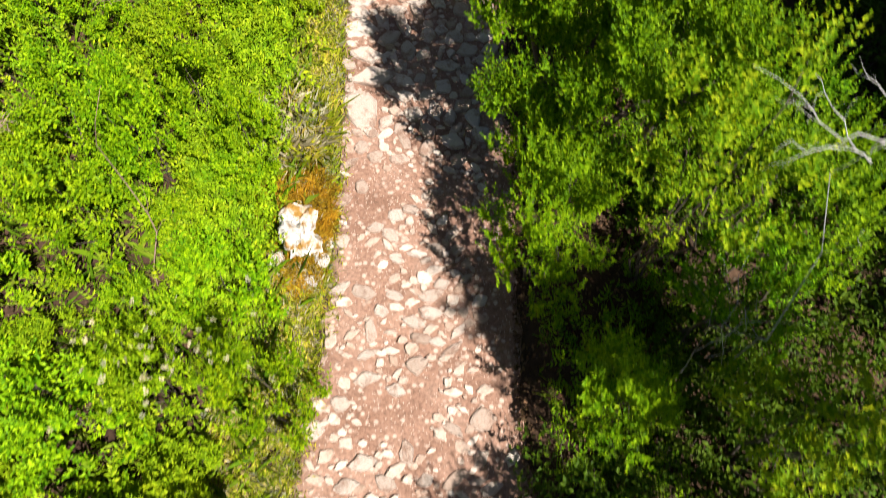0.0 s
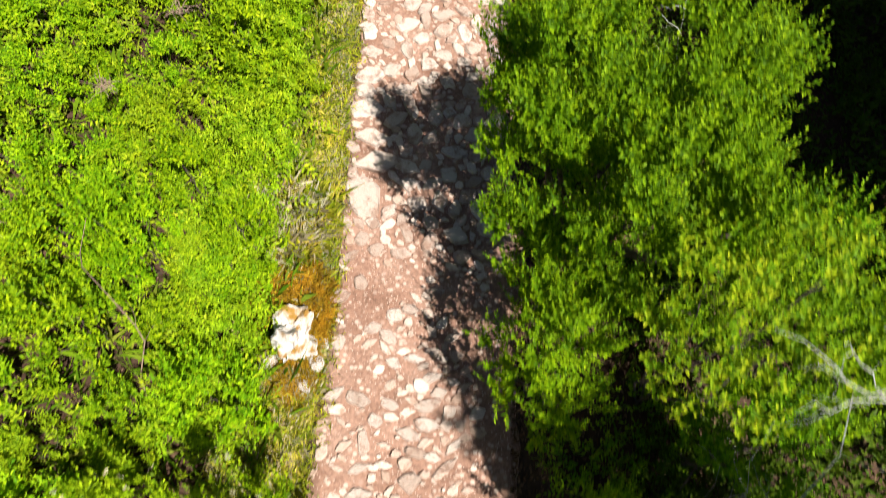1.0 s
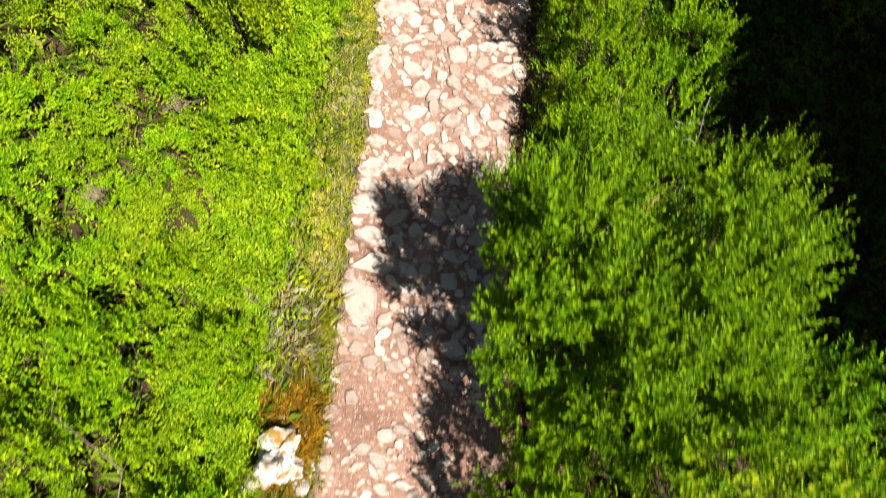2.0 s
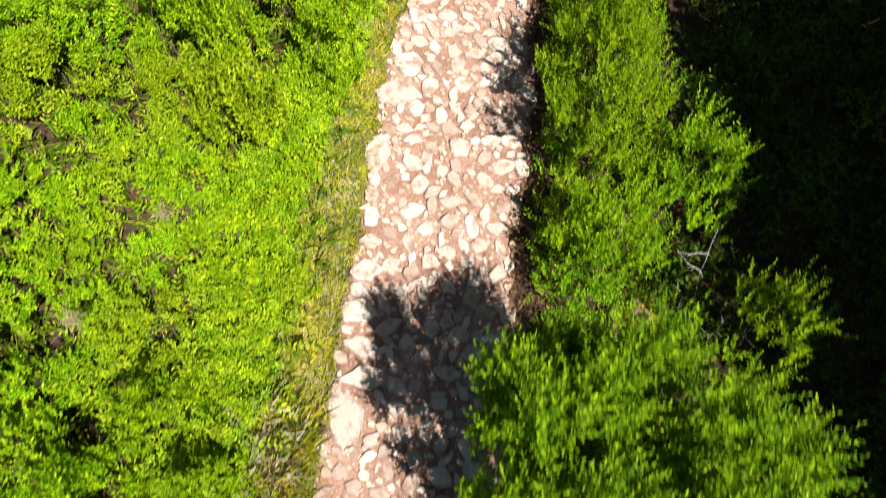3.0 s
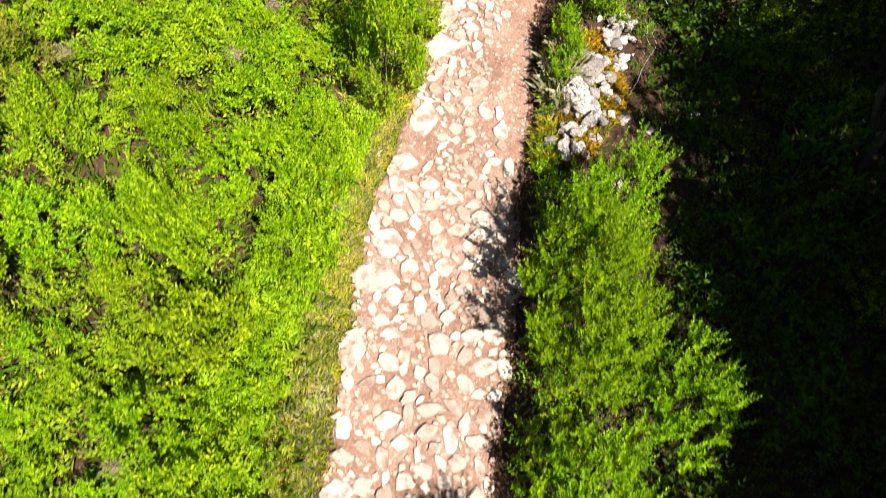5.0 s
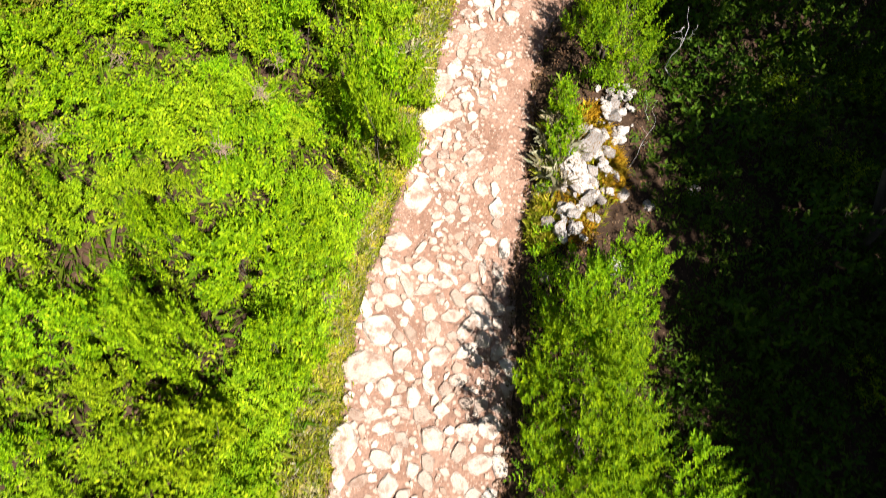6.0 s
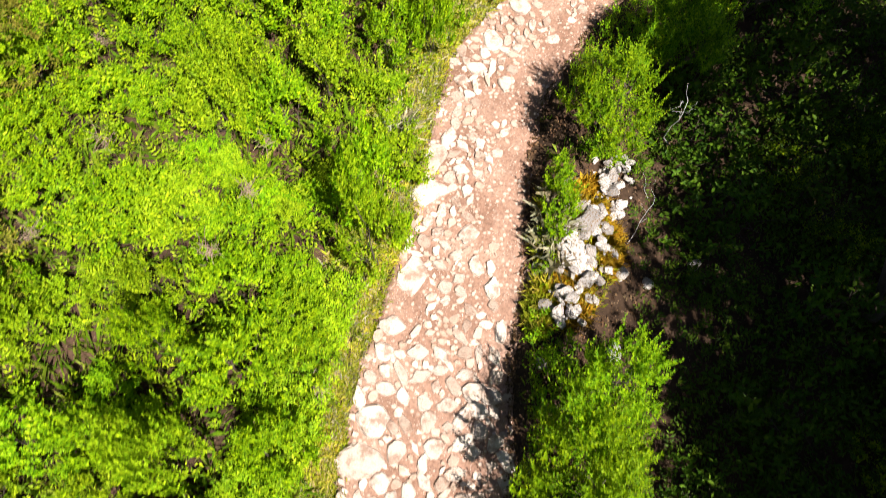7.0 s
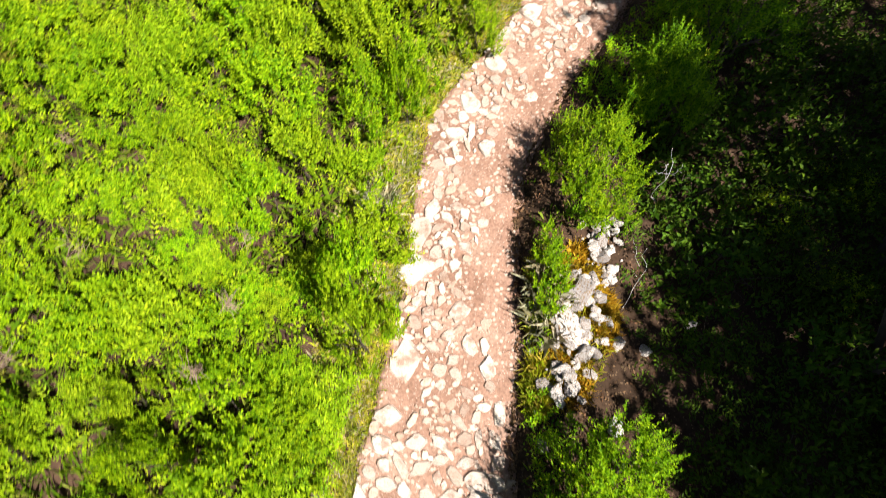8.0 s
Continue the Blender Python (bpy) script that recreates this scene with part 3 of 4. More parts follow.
one("bush", 385, (1.2, 0.9), 0.34, 0.38, 1.45, 10, 0.26, 60, LEAF_BUSH, "low green bush beneath taller bushes", "bush", 0.55, trunk=0.012, leaf=0.036)
one("bush", 387, (1.7, -0.4), 0.42, 0.42, 2.1, 11, 0.28, 80, LEAF_TREE, "green bush leaning over a bare bank", "bush", 0.55, trunk=0.022, leaf=0.036)
one("bush", 390, (0.98, 5.95), 0.22, 0.42, 0.62, 8, 0.18, 45, LEAF_HERB, "low straggling olive bush on the bank", "bush", 0.5, trunk=0.010, leaf=0.035, length=0.18)
one("bush", 395, (1.15, 5.35), 0.3, 0.35, 0.8, 8, 0.22, 45, LEAF_TREE, "low dark bush between path and wood", "bush", 0.5, trunk=0.010, leaf=0.036)

one("bush", 397, (0.82, 2.78), 0.40, 0.36, 2.0, 11, 0.27, 60, LEAF_TREE, "dark green bush in a gap beside the path", "bush", 0.5, trunk=0.014, leaf=0.036)

# undergrowth in the shade of the wood, with some of that shade in its leaf colour
UNDER = []
for i in range(3):
    lobes = lobes_of(np.random.default_rng(400 + i), 10, 0.6, 0.6, 0.75, 0.5, 0.3)
    UNDER.append(woody_plant("undergrowth_shrub", 410 + i, lobes, 22, LEAF_UNDER_SHADED, 0.012, 4, leaf=0.072, length=0.22, leaflets=6))
    tagged(UNDER[-1], "undergrowth shrub, leaves coloured darker for deep shade", "shrub", "undergrowth in the wood")
used = set()
for y in np.arange(-2.0, 17.0, 0.95):
    for col in range(4):
        x = right_edge(y) + (1.95 if 7.5 < y < 12 else 1.5) + col * 1.05 + rngm.normal(0, 0.2)
        yy = y + rngm.normal(0, 0.2)
        if rngm.uniform() < 0.06:
            continue
        set_plant(UNDER, x, yy, rngm.uniform(0.7, 1.2), rngm.uniform(0.7, 1.3), used, rngm)

# sun flecks on the wood floor, put in as shrubs with brighter yellow leaves
for i, (x, y) in enumerate(((3.55, 11.3), (4.2, 10.4), (4.65, 11.8), (4.45, 8.0), (2.7, 13.6))):
    rg = np.random.default_rng(450 + i)
    ob = woody_plant("undergrowth_shrub", 460 + i, lobes_of(rg, 12, 0.4, 0.4, 0.55, 0.5, 0.16), 50, LEAF_YELLOW, 0.010, 3, leaf=0.045, length=0.15, leaflets=9)
    ob.location = (x, y, z_at(x, y))
    tagged(ob, "undergrowth shrub coloured yellow-green to stand for a fleck of sun", "shrub", "undergrowth in the wood")

# extra dark shrubs hide sunlit soil where the gap should be in shade
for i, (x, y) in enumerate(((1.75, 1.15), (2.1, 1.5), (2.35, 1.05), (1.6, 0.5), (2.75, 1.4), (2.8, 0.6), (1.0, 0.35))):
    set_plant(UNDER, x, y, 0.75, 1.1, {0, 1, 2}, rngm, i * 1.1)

rngu = np.random.default_rng(19)
for y in np.arange(-7.0, -2.2, 0.95):
    for col in range(5):
        set_plant(UNDER, right_edge(y) + 0.6 + col * 1.0 + rngu.normal(0, 0.2), y + rngu.normal(0, 0.2), rngu.uniform(0.8, 1.2), rngu.uniform(0.8, 1.3), {0, 1, 2}, rngu)

# tall trees of the wood, whose shade falls on the slope
TALL = []
for i in range(5):
    lobes = [(x, y, z + 5.0, s) for x, y, z, s in lobes_of(np.random.default_rng(500 + i), 26, 2.3, 2.3, 4.2, 0.35, 0.95)]
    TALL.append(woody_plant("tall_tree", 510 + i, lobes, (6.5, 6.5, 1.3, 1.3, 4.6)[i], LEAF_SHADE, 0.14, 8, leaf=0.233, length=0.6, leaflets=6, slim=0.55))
    tagged(TALL[-1], "tall dark broadleaf tree of the wood" if i < 2 else "tall thin-crowned tree of the wood", "tree", "trees of the wood")
used_dense, used_thin, used_open = set(), set(), set()
for y in np.arange(-9.0, 14.0, 2.6):
    for x in (7.8, 10.9):
        inset = -0.16 * max(0.0, min(1.0, (y - 2.5) / 2.0)) - 0.45 * max(0.0, min(1.0, (y - 4.5) / 2.0)) + 0.5 * max(0.0, 1.0 - abs(y - 2.4) / 2.8) + 2.3 * max(0.0, min(1.0, (1.0 - y) / 1.5)) + 0.1 * max(0.0, min(1.0, (y - 8.5) / 1.0))
        kinds, used = (TALL[:2], used_dense) if y < 5.5 else (TALL[4:], used_open) if y < 7.0 else (TALL[2:4], used_thin)
        set_plant(kinds, x + inset + rngm.normal(0, 0.2), y + rngm.normal(0, 0.3) + (1.3 if x > 9 else 0), rngm.uniform(0.95, 1.1), rngm.uniform(0.95, 1.1), used, rngm)

# slim crowns out of view, added only to shade certain bushes and the bank
for i, (x, y, r) in enumerate(((3.5, -1.15, 0.42), (4.15, -1.0, 0.34), (4.7, 9.7, 0.5), (5.0, 10.9, 0.4))):
    lobes = [(a, b, z + 5.2, s) for a, b, z, s in lobes_of(np.random.default_rng(530 + i), 12, r, r, 2.4, 0.5, 0.28)]
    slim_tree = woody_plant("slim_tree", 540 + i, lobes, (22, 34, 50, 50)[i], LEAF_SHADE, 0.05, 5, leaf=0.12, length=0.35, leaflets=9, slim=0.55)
    slim_tree.location = (x, y, z_at(x, y))
    tagged(slim_tree, "unseen slim tree added to shade the bushes below", "tree", "trees of the wood")

# ---- low growth and small things ----
def blades(pts, rng, height, width, lean=0.45):
    n = len(pts)
    d = unit(np.stack([rng.normal(0, lean, n), rng.normal(0, lean, n), np.ones(n)], -1))
    h = height * rng.uniform(0.5, 1.3, n)
    bend = np.stack([rng.normal(0, 0.2, n), rng.normal(0, 0.2, n), -0.12 * np.ones(n)], -1) * h[:, None]
    side = unit(np.cross(d, bend)) * width * 0.5
    mid = pts + d * (h * 0.55)[:, None] + bend * 0.2
    v = np.stack([pts - side, pts + side, mid + side * 0.8, pts + d * h[:, None] + bend, mid - side * 0.8], axis=1).reshape(-1, 3)
    return v, [(5 * i, 5 * i + 1, 5 * i + 2, 5 * i + 3, 5 * i + 4) for i in range(n)]


def scatter(rng, n, place):
    """Points on the ground; place gives arrays x and y from two random arrays."""
    x, y = place(rng.uniform(0, 1, n), rng.uniform(0, 1, n))
    return np.stack([x, y, lie(x, y) - 0.01], -1)


def clumped(pts, rng, cells, keep):
    """Leaves out patches, so that growth is uneven."""
    k = np.array([noise.noise((p[0] * cells, p[1] * cells, 3.7)) for p in pts])
    return pts[k + rng.normal(0, 0.12, len(pts)) > keep]


def stuff(name, data, mat, label, category):
    return tagged(new(name, mesh_of(name, *data, mat)), label, category, kind="stuff")


def verge_sheet():
    rows, cols = np.arange(-3, 18, 0.06), np.linspace(-0.85, 0.02, 18)
    X = left_edge(rows)[:, None] + cols[None] + (0.12 * np.sin(rows * 2.3) + 0.07 * np.sin(rows * 6.1))[:, None] * np.clip(-cols, 0, 1)[None]
    Y = np.repeat(rows[:, None], len(cols), 1)
    edge = np.clip((cols + 0.85) / 0.12, 0, 1)[None]
    v = np.stack([X, Y, lie(X, Y) + 0.03 * edge - 0.02], -1).reshape(-1, 3)
    n = len(cols)
    return v, [(j * n + i, j * n + i + 1, (j + 1) * n + i + 1, (j + 1) * n + i) for j in range(len(rows) - 1) for i in range(n - 1)]


LITTER = earth_material("dry_litter", (0.17, 0.12, 0.05), (0.25, 0.20, 0.075), (0.32, 0.27, 0.12), (0.42, 0.35, 0.2), 9.0)
tagged(new("verge", mesh_of("verge", *verge_sheet(), LITTER, True)), "dusty tan earth with dry litter beside the path", "verge", kind="structure")
rngg, rngf = np.random.default_rng(77), np.random.default_rng(78)


def verge(u, v):
    y = -2 + 18 * v
    return left_edge(y) + 0.06 - 0.75 * u ** 1.3, y


pts = clumped(scatter(rngg, 85000, verge), rngg, 2.2, -0.45)
pts = pts[np.hypot((pts[:, 0] + 1.27) / 0.30, (pts[:, 1] - 2.5) / 0.6) > 1]
stuff("verge_grass", blades(pts, rngg, 0.11, 0.005, 0.8), GRASS, "short yellow-green grass along the path edge", "grass")
pts = clumped(scatter(rngg, 30000, verge), rngg, 3.1, -0.15)
stuff("verge_straw", blades(pts, rngg, 0.12, 0.004, 0.8), STRAW, "thin dry grass stalks on the verge", "grass")


def fringe(u, v):
    y = -2 + 18 * v
    return left_edge(y) + 0.14 * (1 - 2 * u), y


pts = clumped(scatter(rngg, 5000, fringe), rngg, 2.6, 0.0)
pts[:, 2] = np.maximum(pts[:, 2], 0.0)
stuff("fringe_grass", blades(pts, rngg, 0.08, 0.008, 0.7), GRASS, "yellowish grass creeping over the path edge", "grass")


def meadow(u, v):
    y = -2 + 18 * v
    return left_edge(y) - 0.25 - 6.0 * u, y


pts = scatter(rngg, 30000, meadow)
stuff("meadow_grass", blades(pts, rngg, 0.3, 0.010, 0.7), GRASS_GREEN, "green grass growing under the shrubs", "grass")
base = scatter(rngg, 5500, meadow)
base[:, 2] += rngg.uniform(0.05, 0.6, len(base))
way = unit(rngg.normal(0, 0.6, (len(base), 3)) + np.array([0, 0, 0.6]))
stuff("meadow_herbs", sprays(base, way, rngg, 0.22, 9, 0.05), LEAF_HERB, "low green herbs between the shrubs", "herbs")


def beyond_side(u, v):
    y = -9 + 33 * v
    return meadow_end(y) - 15 * u ** 1.7, y


def beyond_back(u, v):
    y = -0.7 - 9.7 * u ** 1.7
    return left_edge(y) - 0.3 - 5.6 * v, y


def beyond_front(u, v):
    y = 14.8 + 9.6 * u ** 1.7
    return left_edge(y) - 0.4 - 7.5 * v, y


base = np.concatenate([scatter(rngf, n, place) for n, place in ((17000, beyond_side), (5000, beyond_back), (5500, beyond_front))])
base[:, 2] += rngf.uniform(0.2, 1.1, len(base)) * (0.75 + 0.35 * np.sin(base[:, 0] * 2.9) * np.sin(base[:, 1] * 2.3 + 1.0))
way = unit(rngf.normal(0, 0.6, (len(base), 3)) + np.array([0, 0, 0.6]))
stuff("outer_meadow", plumes(base, way, rngf, 0.38, 5, 0.16, 0.5), LEAF_MEADOW, "green scrub of the meadow farther off", "scrub")


def low_edge(u, v):
    y = 1.5 + 7.6 * v
    return left_edge(y) - 0.45 + 0.27 * np.clip((y - 6.4) / 1.0, 0, 1) - 0.7 * u, y


base = scatter(rngg, 3500, low_edge)
base[:, 2] += rngg.uniform(0.05, 0.3, len(base))
way = unit(rngg.normal(0, 0.6, (len(base), 3)) + np.array([0, 0, 0.7]))
stuff("edge_herbs", sprays(base, way, rngg, 0.17, 11, 0.042), LEAF_HERB, "low yellow-green herbs behind the grass verge", "herbs")


def off_heap(pts):
    """Leaves the stone heap bare."""
    return pts[~((pts[:, 1] > 8.8) & (pts[:, 1] < 10.9) & (pts[:, 0] > 0.74 + 0.1 * (pts[:, 1] - 8.8)))]


def right_bank(u, v):
    y = -1 + 16 * v
    return right_edge(y) + 0.10 + 1.2 * u, y


pts = off_heap(clumped(scatter(rngg, 9000, right_bank), rngg, 1.8, 0.02))
stuff("bank_grass", blades(pts, rngg, 0.18, 0.009, 0.5), GRASS_GREEN, "green grass on the bank beside the path", "grass")
base = off_heap(clumped(scatter(rngg, 5500, right_bank), rngg, 1.5, -0.12))
base[:, 2] += rngg.uniform(0.02, 0.2, len(base))
stuff("bank_herbs", sprays(base, unit(rngg.normal(0, 0.6, (len(base), 3)) + np.array([0, 0, 0.7])), rngg, 0.18, 9, 0.042), LEAF_BUSH, "small green herbs on the bank", "herbs")


LITTER_LEAF = leaf_material("dead_leaf", (0.045, 0.024, 0.014), (0.09, 0.05, 0.03), (0.17, 0.105, 0.066), 0.1, 0.8)


def litter(u, v):
    y = -2 + 18 * v
    return right_edge(y) - 0.08 + 1.5 * u ** 1.6, y


base = scatter(rngf, 16000, litter)
base[:, 2] = np.maximum(base[:, 2], np.where(base[:, 0] < right_edge(base[:, 1]), 0.0, -9)) + rngf.uniform(0.005, 0.03, len(base))
way = unit(rngf.normal(0, 1, (len(base), 3)) * np.array([1, 1, 0.3]))
size = rngf.uniform(0.02, 0.055, len(base))
stuff("leaf_litter", leaf_quads(base, way, unit(rngf.normal(0, 0.35, (len(base), 3)) + np.array([0, 0, 1.0])), size, size * 0.55), LITTER_LEAF, "brown dead leaves strewn over the bank", "leaf litter")


def wood_floor(u, v):
    y = -2 + 18 * v
    return right_edge(y) + 0.95 + 5.0 * u, y


# herbs in the darkened undergrowth green, shade put into their colour
base = scatter(rngg, 5500, wood_floor)
base = base[~((base[:, 1] > 8.2) & (base[:, 1] < 11.3) & (base[:, 0] < 1.7))]
base[:, 2] += rngg.uniform(0.03, 0.28, len(base))
stuff("wood_herbs", sprays(base, unit(rngg.normal(0, 0.6, (len(base), 3)) + np.array([0, 0, 0.6])), rngg, 0.22, 9, 0.055), LEAF_UNDER_SHADED, "herbs on the wood floor, coloured darker for its shade", "herbs")


def tuft(name, x, y, rx, ry, n, h, mat, label, width=0.008, lean=0.4, seed=1):
    rg = np.random.default_rng(seed)
    n = int(n * 2.2)
    a, r = rg.uniform(0, 6.283, n), np.sqrt(rg.uniform(0, 1, n))
    px, py = rx * r * np.cos(a), ry * r * np.sin(a)
    pz = lie(px + x, py + y) - z_at(x, y) - 0.01
    ob = new(name, mesh_of(name, *blades(np.stack([px, py, pz], -1), rg, h, width * 0.5, lean), mat))
    ob.location = (x, y, z_at(x, y))
    return tagged(ob, label, "grass")


tuft("grass_tuft", 0.80, 10.35, 0.13, 0.22, 700, 0.12, GRASS, "short green grass between path and stone heap", 0.007, 0.8, 2)
tuft("grass_tuft", 0.78, 9.85, 0.10, 0.2, 600, 0.15, GRASS, "yellow-green grass between path and stone heap", 0.006, 0.9, 16)
one("bush", 392, (0.86, 10.25), 0.18, 0.5, 0.62, 16, 0.15, 90, LEAF_BUSH, "low leafy bush between path and stone heap", "bush", 0.6, trunk=0.006, leaf=0.036, length=0.15, leaflets=14)
tuft("grass_tuft", 0.74, 9.1, 0.12, 0.35, 900, 0.17, GRASS, "yellow-green grass among small stones", 0.005, 0.5, 3)
tuft("moss_tuft", -1.3, 2.68, 0.32, 0.5, 4000, 0.13, RUST, "rusty brown moss and grass round a boulder", 0.024, 1.0, 4)
tuft("moss_tuft", -1.22, 2.1, 0.18, 0.25, 900, 0.10, RUST, "rusty brown grass below a boulder", 0.02, 0.9, 5)
tuft("moss_tuft", 1.2, 10.35, 0.2, 0.3, 900, 0.16, RUST, "rusty moss on the stone heap", 0.014, 0.9, 6)
tuft("moss_tuft", 1.5, 9.85, 0.14, 0.35, 900, 0.12, RUST, "rusty moss behind the stone heap", 0.014, 0.9, 7)
tuft("moss_tuft", 0.98, 9.55, 0.1, 0.3, 500, 0.12, RUST, "rusty grass at the edge of the stone heap", 0.012, 0.9, 8)
tuft("moss_tuft", 1.1, 9.25, 0.2, 0.35, 900, 0.13, RUST, "rusty moss between rubble stones", 0.014, 0.9, 12)
tuft("moss_tuft", 1.38, 10.0, 0.14, 0.3, 500, 0.10, RUST, "brown moss on top of the stone heap", 0.014, 0.9, 13)
tuft("grass_tuft", 1.2, 9.75, 0.3, 0.75, 500, 0.14, GRASS, "thin grass growing through the stone heap", 0.004, 0.6, 14)
tuft("dry_grass_tuft", 0.85, 10.0, 0.16, 0.5, 300, 0.3, STRAW, "pale dry stalks in tall green grass", 0.003, 0.5, 15)
tuft("moss_tuft", 1.8, 5.16, 0.16, 0.2, 700, 0.14, RUST, "rusty moss under the bushes", 0.014, 0.9, 9)
tuft("dry_grass_tuft", -1.48, 3.45, 0.36, 0.34, 800, 0.30, STRAW, "grey dry grass clump beside the path", 0.004, 0.7, 10)
tuft("grass_tuft", -1.46, 3.5, 0.42, 0.42, 1500, 0.26, GRASS, "yellow-green grass growing through a dry clump", 0.008, 0.7, 17)
tuft("dry_grass_tuft", -1.05, 11.1, 0.16, 0.3, 700, 0.2, STRAW, "dry straw patch at the path edge", 0.006, 0.8, 11)


def lump(rng, rx, ry, rz, cuts=9, fine=2):
    """A broken block of stone with facets and worn corners."""
    bm = bmesh.new()
    bmesh.ops.create_icosphere(bm, subdivisions=fine, radius=1.0)
    planes = [(unit(rng.normal(0, 1, 3)), rng.uniform(0.42, 0.74)) for _ in range(cuts)]
    for v in bm.verts:
        p = np.array(v.co)
        for n, d in planes:
            over = p @ n - d
            if over > 0:
                p = p - n * over
        v.co = p * np.array([rx, ry, rz]) * (1 + rng.normal(0, 0.035))
    me = bpy.data.meshes.new("rock")
    bm.to_mesh(me)
    bm.free()
    return me


ROCK_MESHES = []
for i in range(10):
    me = lump(np.random.default_rng(600 + i), 1.35, 1.05, 0.9, 12)
    me.materials.append(ROCK)
    ROCK_MESHES.append(me)

heap = tagged(new("stone_heap"), "heap of grey-white rubble stones with moss beside the path", "stone heap")
heap.location = (1.2, 9.7, z_at(1.2, 9.7))
rngh = np.random.default_rng(8)
for i in range(190):
    s = i / 189
    y = 8.9 + 2.1 * s
    mid = np.interp(y, [8.85, 9.3, 10.0, 10.5, 11.0], [0.90, 1.10, 1.22, 1.42, 1.55])
    wide = np.interp(y, [8.85, 9.4, 9.9, 10.4, 11.0], [0.10, 0.20, 0.17, 0.14, 0.09])
    off = rngh.normal(0, wide)
    x = mid + off
    yy = y + rngh.normal(0, 0.06)
    size = rngh.choice([0.02, 0.03, 0.045, 0.075]) * rngh.uniform(0.8, 1.2)
    z = z_at(x, yy) + size * 0.35 + max(0.0, 0.20 - 0.6 * abs(off)) * rngh.uniform(0.0, 1.0)
    ob = part("rock", ROCK_MESHES[i % 10], heap)
    ob.matrix_basis = Matrix.Translation(-heap.location) @ Matrix.LocRotScale((x, yy, z), Euler(rngh.normal(0, 0.5, 3) * np.array([0.5, 0.5, 6])), (size, size, size * 0.9))

# the few large blocks of the heap, each as (x, y, across, along, turn)
for i, (x, y, w, d, turn) in enumerate(((1.10, 9.72, 0.17, 0.27, 0.2), (1.20, 10.12, 0.12, 0.20, -0.3), (1.24, 9.45, 0.12, 0.13, 0.8), (0.98, 9.26, 0.09, 0.08, 0.5), (0.92, 9.02, 0.09, 0.11, 1.2), (1.46, 10.55, 0.09, 0.11, 0.3))):
    ob = part("block", ROCK_MESHES[(3 * i + 1) % 10], heap)
    ob.matrix_basis = Matrix.Translation(-heap.location) @ Matrix.LocRotScale((x, y, z_at(x, y) + 0.12), Euler((0.15, -0.1, turn)), (w, d, 0.16))

for i, (x, y, s) in enumerate(((0.70, 9.76, 0.07), (0.68, 9.58, 0.06), (0.68, 9.43, 0.075), (1.60, 9.62, 0.09), (1.94, 9.55, 0.07), (2.5, 9.9, 0.08), (1.55, 8.75, 0.10), (0.8, 8.5, 0.07))):
    ob = tagged(new("loose_rock", ROCK_MESHES[(3 * i) % 10]), "loose grey rubble stone on the bank", "stone", "loose stones on the bank")
    ob.matrix_basis = Matrix.LocRotScale((x, y, z_at(x, y) + s * 0.4), Euler((0.1, 0.2, i * 1.3)), (s, s, s))

bl = lump(np.random.default_rng(657), 0.19, 0.22, 0.28, 9, 4)
WHITE = stone_material("white_boulder", (0.50, 0.475, 0.45), (0.58, 0.555, 0.53), (0.24, 0.13, 0.025), 0.48)
for v in bl.vertices:
    v.co = v.co * (1 + 0.9 * noise.noise(v.co * 7.0) + 0.3 * noise.noise(v.co * 19.0))
bl.materials.append(WHITE)
WHITE_ROCKS = [lump(np.random.default_rng(670 + i), 1.3, 1.0, 0.8, 9) for i in range(2)]
for me in WHITE_ROCKS:
    me.materials.append(WHITE)
for i, (x, y, s) in enumerate(((-1.06, 2.22, 0.075), (-1.12, 2.02, 0.06), (-1.42, 2.22, 0.09), (-1.2, 2.62, 0.07), (-1.0, 2.4, 0.05))):
    ob = tagged(new("loose_rock", WHITE_ROCKS[i % 2]), "small pale stone beside a white boulder", "stone", "loose stones on the bank")
    ob.matrix_basis = Matrix.LocRotScale((x, y, z_at(x, y) + s * 0.4), Euler((0.2, 0.1, i * 2.1)), (s, s, s))
RUSTY = stone_material("rusty_boulder", (0.33, 0.28, 0.24), (0.40, 0.34, 0.30), (0.27, 0.15, 0.025), 0.40)
rust_block = lump(np.random.default_rng(688), 0.16, 0.22, 0.2, 8, 4)
for v in rust_block.vertices:
    v.co = v.co * (1 + 0.4 * noise.noise(v.co * 9.0))
rust_block.materials.append(RUSTY)
rusty_boulder = tagged(new("boulder", rust_block), "rust-stained pale boulder under the bushes", "boulder")
rusty_boulder.location = (1.78, 5.06, z_at(1.78, 5.06) + 0.12)
boulder = tagged(new("boulder", bl), "white boulder with rusty moss beside the path", "boulder")
boulder.location = (-1.24, 2.36, z_at(-1.24, 2.36) + 0.12)


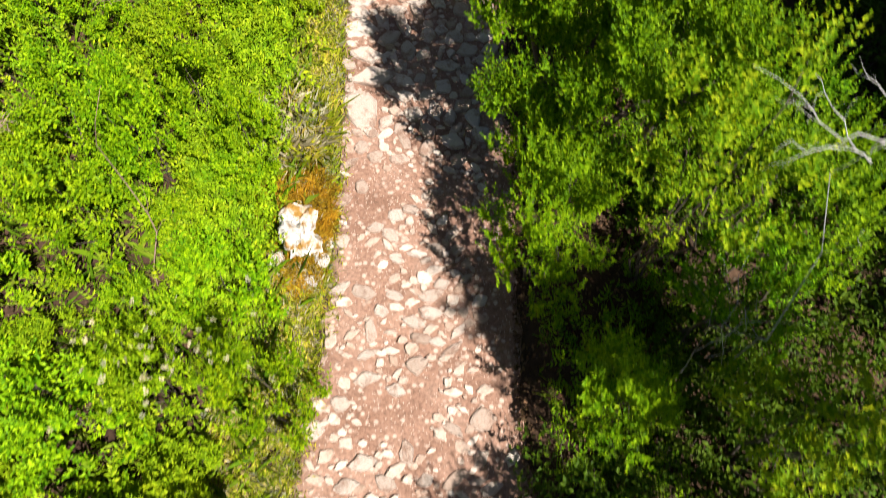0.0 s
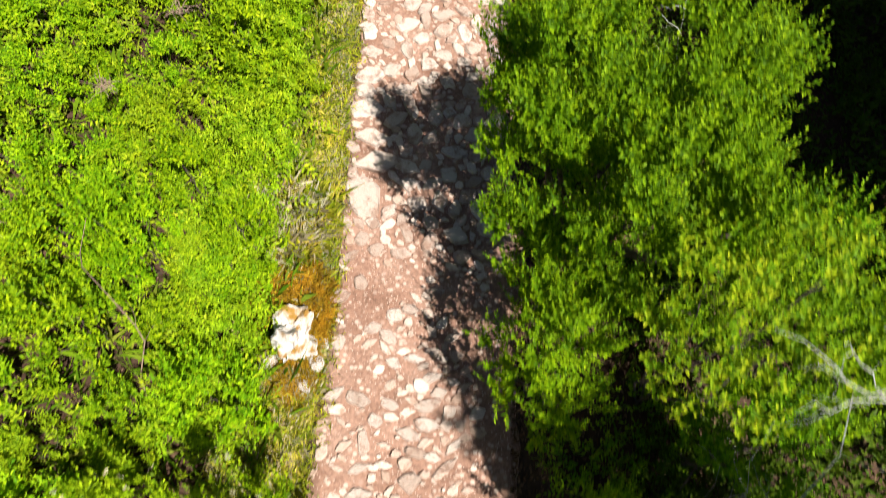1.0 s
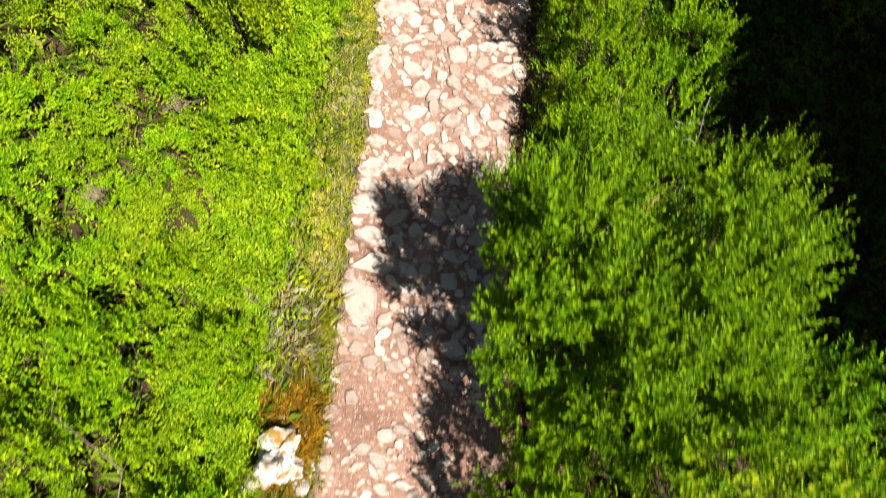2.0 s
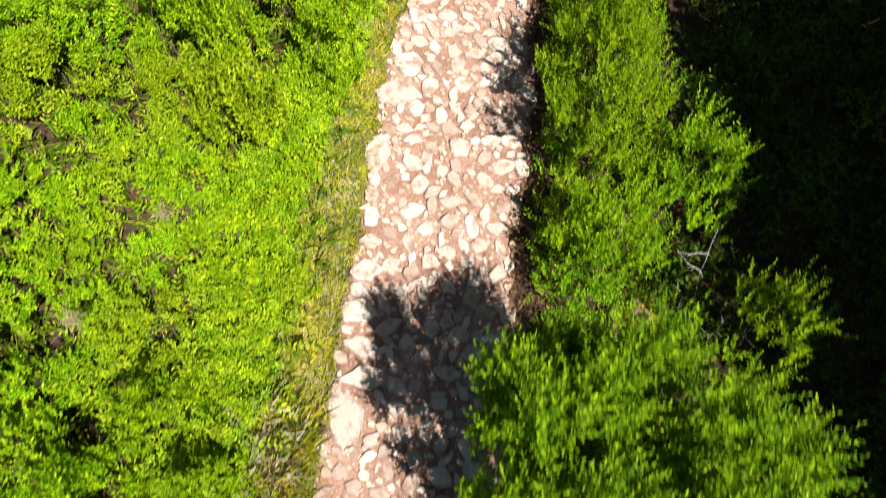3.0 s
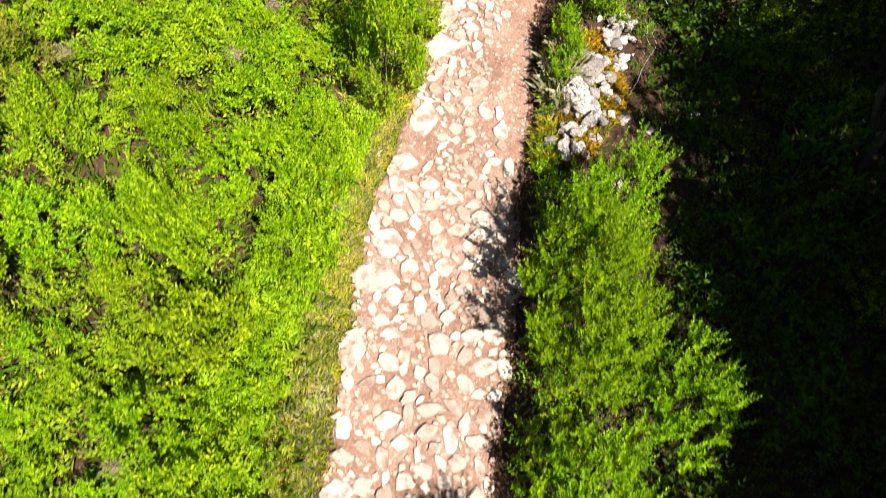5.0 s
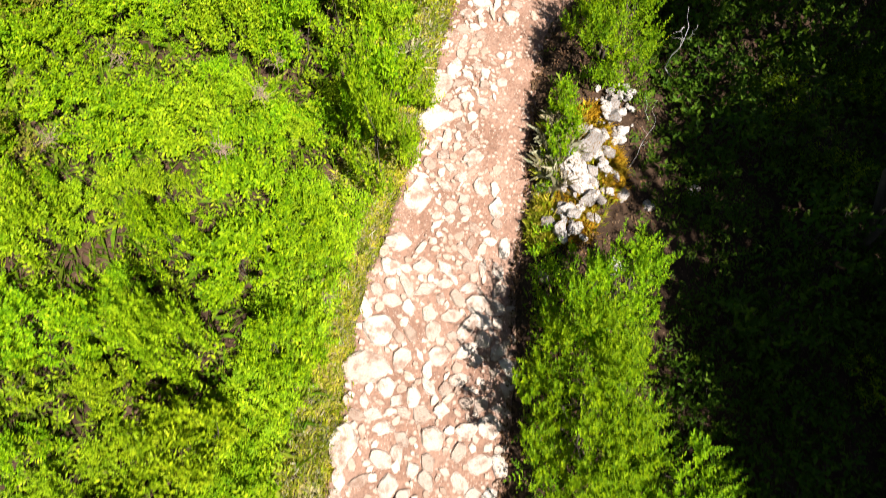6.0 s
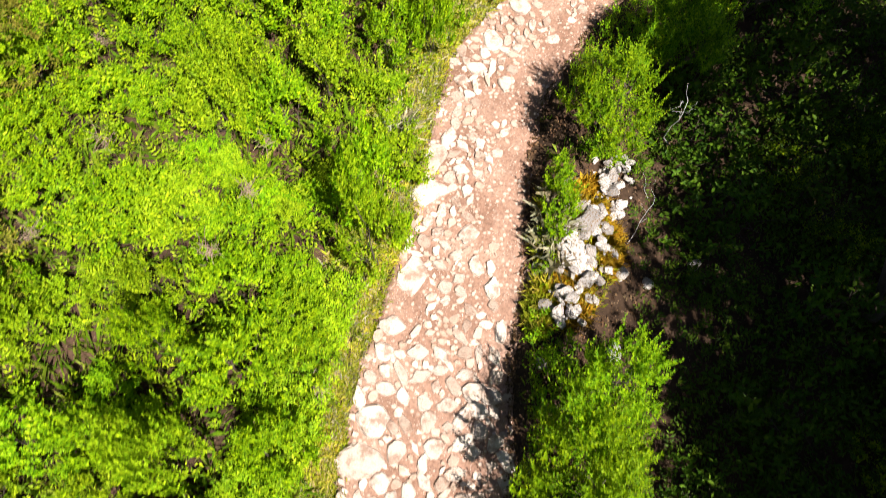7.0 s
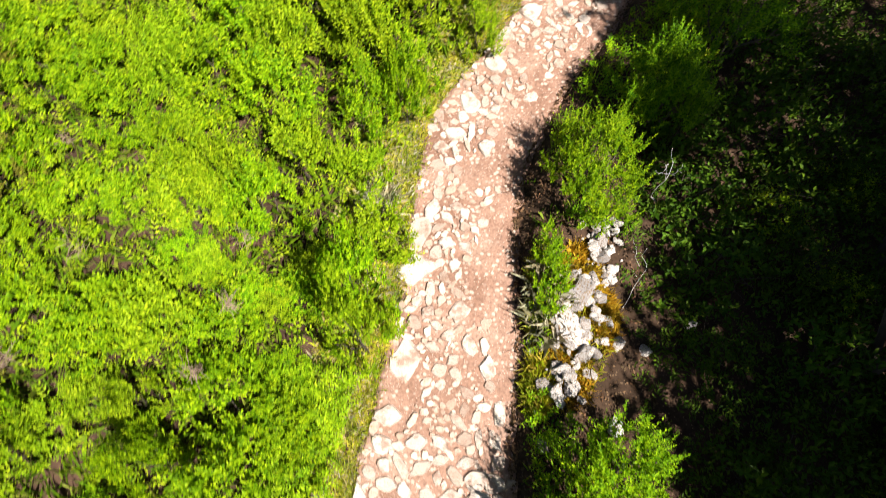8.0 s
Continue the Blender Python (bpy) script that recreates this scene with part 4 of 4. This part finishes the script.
def dead_branch(at, ends, seed, label, radius=0.018, side_twigs=4, mat=None, fork=0.45):
    """A bare bleached branch that forks; ends are offsets from its foot."""
    rg = np.random.default_rng(seed)
    root = new("dead_branch")
    root.location = at
    branch = None
    for k, e in enumerate(ends):
        e = np.array(e)
        main = crooked((0, 0, 0) if k == 0 else np.array(ends[0]) * rg.uniform(fork, 0.4 + 0.6 * fork + 0.1), e, rg, 8, 0.12)
        r0 = radius if k == 0 else radius * 0.55
        bits = [tube(main, np.linspace(r0, r0 * 0.25, 8), 6)]
        for j in range(side_twigs):
            p = main[2 + j % 6]
            d = rg.normal(0, 0.4, 3) * np.linalg.norm(e - main[0]) * 0.32 + (e - main[0]) * 0.15
            tw = crooked(p, p + d, rg, 5, 0.15)
            bits.append(tube(tw, np.linspace(r0 * 0.35, r0 * 0.1, 5), 4))
        made = part("branch" if k == 0 else "twig", mesh_of("branch", *joined(bits), mat or DEADWOOD, True), root if k == 0 else branch)
        branch = made if k == 0 else branch
    return tagged(root, label, "branch")


dead_branch((1.95, 1.25, -0.05), [(-0.18, 0.2, 3.1), (-0.82, 0.34, 3.4), (-0.42, 0.38, 3.35), (-0.60, 0.30, 3.4), (-0.30, 0.10, 3.3), (-0.7, 0.1, 3.2)], 21, "bleached grey bare branch among yellow leaves", 0.007, 4, None, 0.9)
dead_branch((1.75, 1.0, 0.2), [(-0.12, 0.15, 1.7), (-0.1, 0.5, 2.0), (0.05, -0.05, 2.0)], 22, "bare grey stem in the gap between bushes", 0.005, 3)
dead_branch((2.2, 4.95, -0.1), [(-0.1, 0.62, 1.2), (-0.40, 0.45, 1.1), (-0.36, 0.5, 1.0)], 23, "thin bleached stem standing in dark shade", 0.007, 1, None, 0.6)
dead_branch((2.35, 4.75, -0.1), [(-0.06, 0.3, 0.9), (0.06, 0.28, 0.8)], 24, "thin grey dead stem with twigs", 0.005, 3)
dead_branch((2.2, 11.3, 0.0), [(-0.2, 0.1, 1.1), (-0.05, 0.0, 0.95), (-0.3, -0.1, 0.9)], 25, "bare pale twig at the edge of the wood", 0.008, 3)
dead_branch((1.7, 10.0, 0.0), [(0.1, 0.45, 0.7), (0.0, 0.6, 0.6)], 26, "bare arching twig behind the stone heap", 0.004, 2)
dead_branch((-2.3, 1.8, 0.2), [(0.2, 0.75, 1.8)], 27, "thin reddish dead stalk above the shrubs", 0.008, 2, TWIG)


def brushwood(at, size, seed, n=40):
    rg = np.random.default_rng(seed)
    bits = []
    for _ in range(n):
        p = rg.normal(0, 0.35, 3) * size * np.array([1, 1, 0.3])
        d = rg.normal(0, 1, 3) * size * np.array([0.7, 0.7, 0.25])
        bits.append(tube(crooked(p, p + d, rg, 4, 0.15), np.linspace(0.004, 0.0015, 4), 4))
    v, f = joined(bits)
    ob = new("brushwood", mesh_of("brushwood", v, f, TWIG, True))
    ob.location = (at[0], at[1], at[2] - v[:, 2].min() * 0)
    return tagged(ob, "tangle of dry grey twigs caught among the shrubs", "twigs", "dry twigs among the shrubs")


for i, (x, y, z, s) in enumerate(((-2.77, 4.15, 1.15, 0.2), (-3.97, 10.15, 0.72, 0.28), (-2.28, 8.8, 1.45, 0.2), (-2.07, 9.4, 1.5, 0.18), (-4.2, 8.9, 1.0, 0.22), (-2.5, 5.2, 0.9, 0.2), (-1.35, 7.9, 0.35, 0.18), (-3.4, 2.9, 1.1, 0.2), (-2.3, 10.3, 0.8, 0.2), (-4.4, 11.3, 0.8, 0.25))):
    brushwood((x, y, z), s * 0.5, 700 + i)

rgf = np.random.default_rng(31)
fl = np.array([-1.42, 0.85, 2.0]) + rgf.normal(0, 1, (70, 3)) * np.array([0.24, 0.16, 0.06])
flowers = new("flower_heads", mesh_of("flower_heads", *sprays(fl, unit(rgf.normal(0, 0.5, (70, 3)) + np.array([0, 0, 1.0])), rgf, 0.03, 5, 0.018, 0.7), PETAL))
tagged(flowers, "small whitish seed heads on top of a shrub", "flowers", kind="stuff")

# ---- the stones of the path, one by one ----
for i, c in enumerate(singles[:300]):
    ob = part("stone", (PALE_MESHES if i < 70 or i % 4 == 0 else STONE_MESHES)[i % 14], path)
    ob.matrix_basis = stone_pose(c, rngs)
